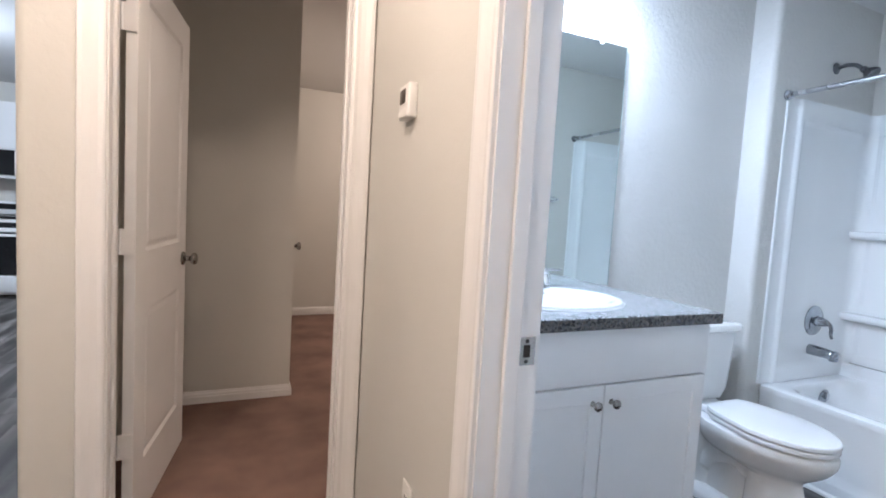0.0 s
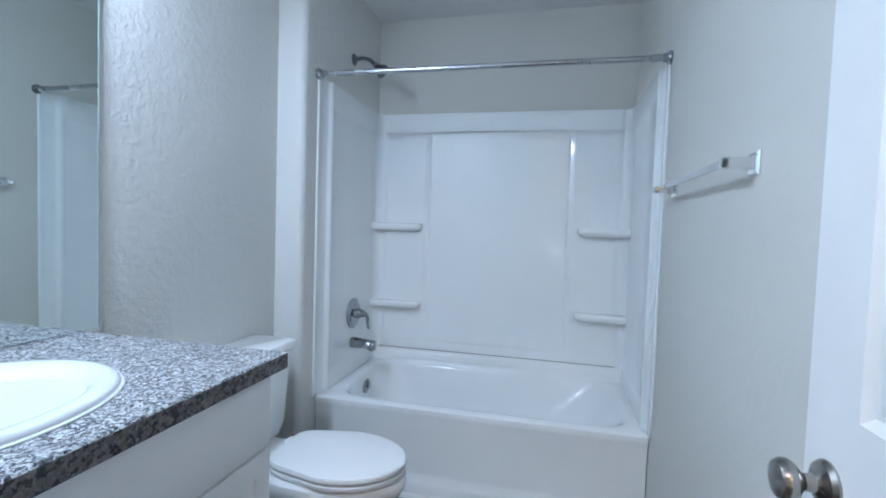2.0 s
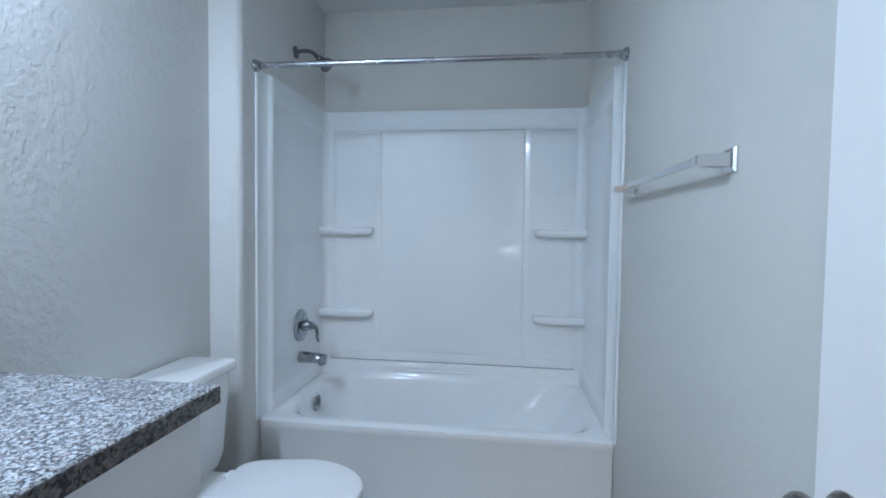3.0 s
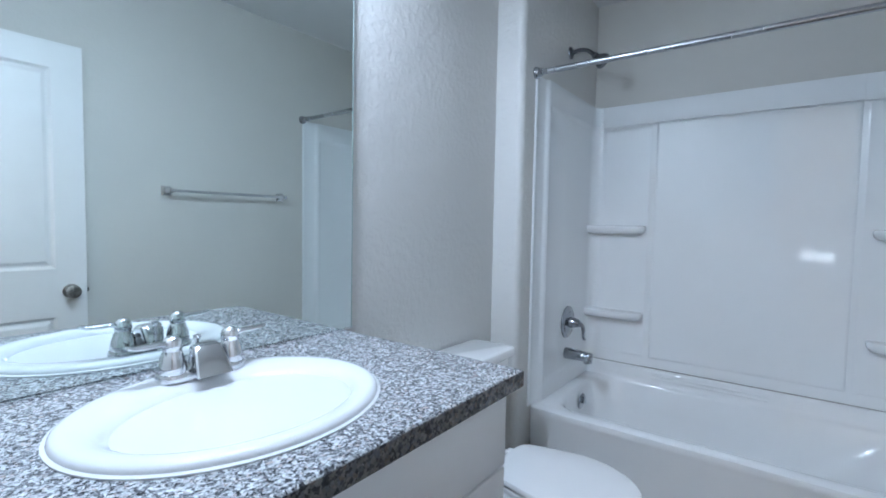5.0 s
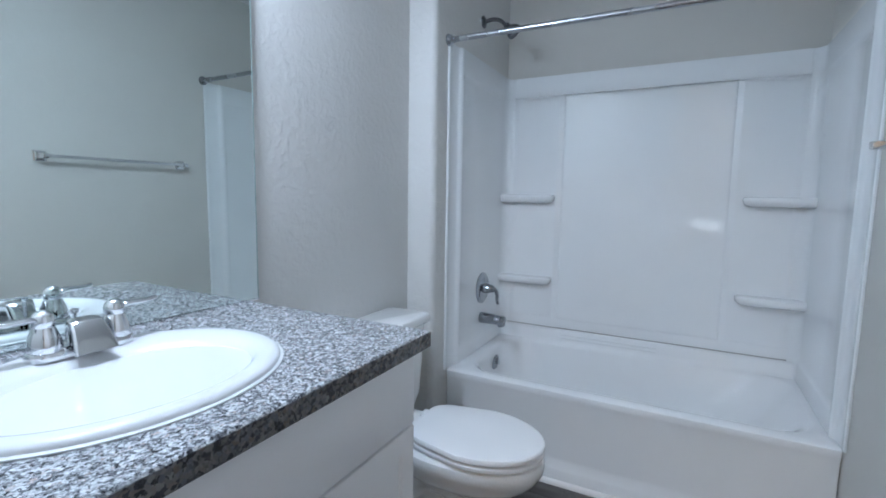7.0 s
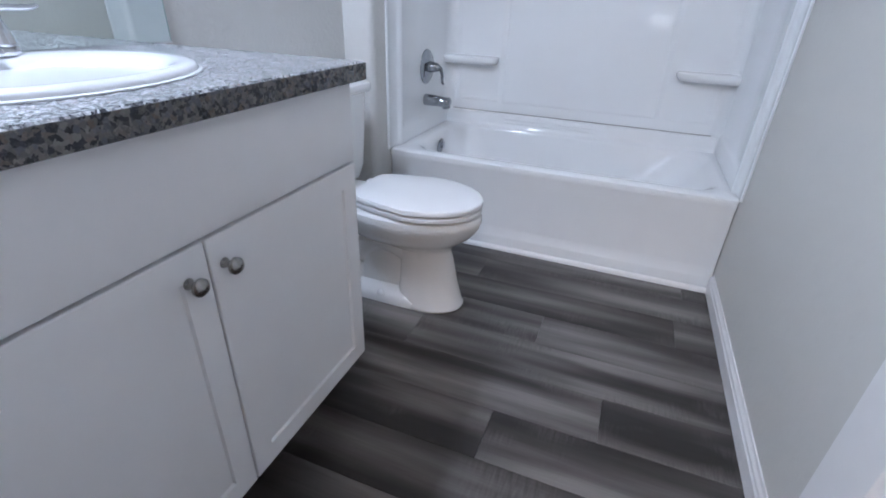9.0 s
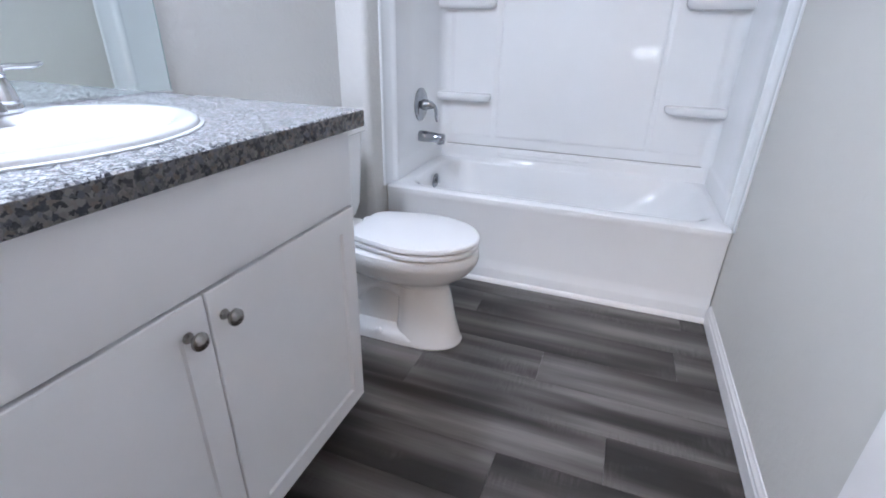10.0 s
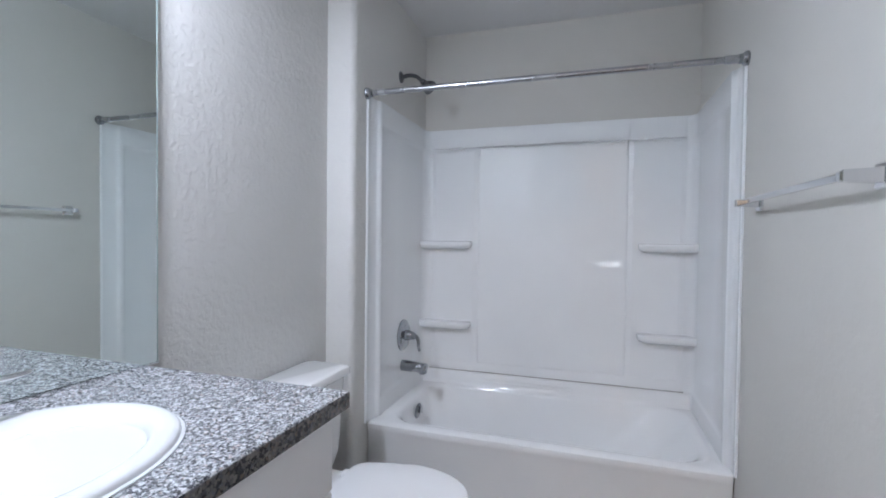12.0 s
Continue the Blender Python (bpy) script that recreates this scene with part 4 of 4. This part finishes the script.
for s in (-1, 1):
    bolt = part("bolt_cap", lathed((TC + s * 0.098, 1.245, 0.036), (0, 0, 1), [(0.014, 0), (0.013, 0.010), (0.006, 0.018), (0.001, 0.019)], 16), SEAT, to)
def lid_ring(yf, yb, w, z):
    return egg(yf, yb, w, z, 60, 0.30, 0.52, 0.26)


part("seat", loft(bmesh.new(), [lid_ring(0.907, 1.345, 0.162, 0.4045), lid_ring(0.892, 1.345, 0.174, 0.4055), lid_ring(0.889, 1.345, 0.177, 0.409), lid_ring(0.889, 1.345, 0.177, 0.4190), lid_ring(0.892, 1.345, 0.174, 0.4215), lid_ring(0.905, 1.340, 0.162, 0.4220)]), SEAT, to)
part("lid", loft(bmesh.new(), [lid_ring(0.910, 1.350, 0.160, 0.4275), lid_ring(0.891, 1.350, 0.174, 0.4285), lid_ring(0.887, 1.350, 0.178, 0.432), lid_ring(0.887, 1.350, 0.178, 0.443), lid_ring(0.891, 1.348, 0.175, 0.4475), lid_ring(0.905, 1.335, 0.163, 0.4500), lid_ring(1.02, 1.25, 0.07, 0.4515)]), SEAT, to, "glossy white lid")
for s in (-1, 1):
    part("seat_hinge", boxed(TC + s * 0.075 - 0.022, TC + s * 0.075 + 0.022, 1.345, 1.385, 0.400, 0.432, bevel=0.008, seg=3), SEAT, to)
tk = [rounded(TC - 0.195, TC + 0.195, 1.475, SY - 0.014, 0.04, 0.400), rounded(TC - 0.215, TC + 0.215, 1.462, SY - 0.014, 0.045, 0.45), rounded(TC - 0.232, TC + 0.232, 1.452, SY - 0.014, 0.04, 0.740)]
tank = part("tank", loft(bmesh.new(), tk), CERAMIC, to)
part("tank_lid", loft(bmesh.new(), [rounded(TC - 0.240, TC + 0.240, 1.443, SY - 0.010, 0.03, 0.7415), rounded(TC - 0.246, TC + 0.246, 1.437, SY - 0.010, 0.03, 0.747), rounded(TC - 0.246, TC + 0.246, 1.437, SY - 0.010, 0.03, 0.767), rounded(TC - 0.241, TC + 0.241, 1.442, SY - 0.012, 0.03, 0.775), rounded(TC - 0.226, TC + 0.226, 1.457, SY - 0.02, 0.03, 0.779)]), CERAMIC, to)
fl = part("flush_lever", lathed((TC - 0.165, 1.456, 0.675), (0, -1, 0), [(0.016, 0), (0.015, 0.006), (0.008, 0.012), (0.007, 0.02)], 18), CHROME, tank, "chrome flush lever")
part("lever_arm", tube(bmesh.new(), [(TC - 0.165, 1.436, 0.675), (TC - 0.13, 1.430, 0.672), (TC - 0.085, 1.430, 0.666)], 0.006, 10), CHROME, tank, "chrome lever arm")

# ---- kitchen range and cabinets, far off past the hall corner ----
rg0, rg1, RY = -5.62, -4.86, 6.72
ra = thing("range", (-5.24, 7.05, 0), "white and black kitchen range against the wall", "stove")
part("body", boxed(rg0, rg1, RY + 0.03, 7.395, 0.03, 0.90, bevel=0.006), WHITEWARE, ra)
part("cooktop", boxed(rg0 - 0.002, rg1 + 0.002, RY + 0.01, 7.33, 0.901, 0.925, bevel=0.006), BLACK, ra, "black glass cooktop")
bg = part("backguard", boxed(rg0, rg1, 7.32, 7.395, 0.926, 1.09, bevel=0.015, seg=3), WHITEWARE, ra)
part("control_panel", boxed(-5.42, -4.98, 7.316, 7.3195, 0.99, 1.06), BLACK, bg, "black control panel", False)
part("side_trim", boxed(rg1 - 0.03, rg1 + 0.001, RY, RY + 0.029, 0.05, 0.90), BLACK, ra, "black side strip", False)
od = part("oven_door", boxed(rg0 + 0.005, rg1 - 0.031, RY, RY + 0.029, 0.26, 0.86, bevel=0.005), BLACK, ra, "black glass oven door")
part("oven_handle", boxed(rg0 + 0.06, rg1 - 0.08, RY - 0.05, RY - 0.025, 0.75, 0.80, bevel=0.010, seg=3), WHITEWARE, od, "white handle")
part("door_trim", boxed(rg0 + 0.03, rg1 - 0.05, RY - 0.026, RY - 0.001, 0.70, 0.73, bevel=0.004), WHITEWARE, od)
part("storage_drawer", boxed(rg0 + 0.005, rg1 - 0.035, RY + 0.002, RY + 0.029, 0.06, 0.25, bevel=0.005), WHITEWARE, ra, "white drawer")
mw = thing("microwave", (-5.24, 7.2, 1.36), "black-fronted over-range microwave with white handle", "microwave")
part("case", boxed(rg0, rg1, 7.02, 7.395, 1.36, 1.70, bevel=0.005), WHITEWARE, mw)
part("window", boxed(rg0 + 0.03, rg1 - 0.006, 7.0, 7.019, 1.40, 1.69), BLACK, mw, "black window", False)
part("handle", boxed(-5.06, -5.03, 6.965, 6.998, 1.40, 1.68, bevel=0.010, seg=3), WHITEWARE, mw, "white handle")
for x0, x1, z0 in ((-6.60, rg0 - 0.004, 1.42), (rg0, rg1, 1.705), (rg1 + 0.004, -3.90, 1.42)):
    uc = thing("wall_cabinet", ((x0 + x1) / 2, 7.2, z0), "white kitchen wall cabinet", "cabinet", "kitchen wall cabinets")
    part("body", boxed(x0, x1, 7.06, 7.395, z0, 2.25), CABINET, uc, smooth=False)
    for a, b2 in ((x0 + 0.003, (x0 + x1) / 2 - 0.002), ((x0 + x1) / 2 + 0.002, x1 - 0.003)):
        part("door", boxed(a, b2, 7.04, 7.059, z0 + 0.003, 2.247, bevel=0.002), CABINET, uc)
for x0, x1 in ((-6.60, rg0 - 0.004), (rg1 + 0.004, -3.90)):
    bc = thing("base_cabinet", ((x0 + x1) / 2, 7.1, 0), "white kitchen base cabinet", "cabinet", "kitchen base cabinets")
    part("body", boxed(x0, x1, 6.81, 7.395, 0.1, 0.88), CABINET, bc, smooth=False)
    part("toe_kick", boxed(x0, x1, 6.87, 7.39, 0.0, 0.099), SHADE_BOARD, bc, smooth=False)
    for a, b2 in ((x0 + 0.003, (x0 + x1) / 2 - 0.002), ((x0 + x1) / 2 + 0.002, x1 - 0.003)):
        part("door", boxed(a, b2, 6.79, 6.809, 0.105, 0.875, bevel=0.002), CABINET, bc)
    solid("kitchen_counter", boxed(x0, x1, 6.775, 7.395, 0.881, 0.918, bevel=0.003), GRANITE, "speckled kitchen countertop on the base cabinets", "countertop")


def ceiling_lamp(name, x, y, r, glass, label, drop):
    cl = thing(name, (x, y, CEIL), label, "ceiling lamp")
    part("pan", lathed((x, y, CEIL), (0, 0, -1), [(r, 0), (r, 0.02), (r * 0.9, 0.03)], 32), TRIM, cl)
    part("dome", lathed((x, y, CEIL - 0.03), (0, 0, -1), [(r * 0.88, 0), (r * 0.8, drop * 0.45), (r * 0.5, drop * 0.85), (r * 0.05, drop)], 32), glass, cl, "lit glass dome")


ceiling_lamp("hall_lamp", -2.72, 0.82, 0.15, GLOW_WARM, "round flush ceiling lamp in the hall, lit", 0.07)
# Unseen fitting, added to go with the warm fill light.
ceiling_lamp("hall_fill_lamp", -3.60, 0.15, 0.17, GLOW_WARM, "unseen round flush ceiling lamp added as warm fill, lit", 0.07)
# Unseen fitting, added around the bedroom's extra light.
ceiling_lamp("bedroom_fill_lamp", -0.9, 4.0, 0.15, GLOW_WARM, "unseen round flush ceiling lamp added to light the bedroom", 0.07)
ceiling_lamp("kitchen_lamp", -5.1, 4.6, 0.20, GLOW, "round flush kitchen ceiling lamp, lit", 0.08)

# ---- floor boards ----
floor = setting("floor", boxed(-8.0, BX + 0.05, -4.0, 7.4, -0.06, -0.006), SHADE_BOARD, "grey-brown wood-look vinyl plank floor", "floor", False)
PW, PL = 0.1778, 1.2192
rnd = random.Random(7)


def board(x0, x1, y0, y1):
    e = 0.0008
    bm = bmesh.new()
    ring = lambda d, z: [Vector((a, b2, z)) for a, b2 in ((x0 + d, y0 + d), (x1 - d, y0 + d), (x1 - d, y1 - d), (x0 + d, y1 - d))]
    loft(bm, [ring(0.0003, -0.006), ring(0.0003, -e), ring(e, 0.0)])
    return bm


def boards(xa, xb, ya, yb, starts):
    """Rows of boards along y, cut to the area; starts: where a row's first joint lies."""
    k = math.floor((xa + 1.190) / PW)
    while -1.190 + k * PW < xb - 1e-4:
        x0, x1 = max(xa, -1.190 + k * PW), min(xb, -1.190 + (k + 1) * PW)
        j = starts.get(k, rnd.uniform(0, PL))
        y = j - PL * math.ceil((j - ya) / PL)
        while y < yb:
            a, b2 = max(ya, y), min(yb, y + PL)
            if b2 - a > 0.02 and x1 - x0 > 0.005:
                part("plank", board(x0, x1, a, b2), PLANK, floor, smooth=False)
            y += PL
        k += 1


boards(WX, -0.002, 0.0, SY, {0: 0.672, 1: 0.373, 2: 1.05, 3: 0.62, 4: 0.15, 5: 0.95, -1: 1.30, -2: 0.30})
boards(HX, WX, D0, D1, {})
boards(-3.4, HX, -3.0, EY, {})
boards(-5.8, -3.4, 3.4, 7.39, {})
boards(-4.39, -3.4, 1.2, 3.4, {})
boards(-3.4, -3.225, EY, 3.4, {})
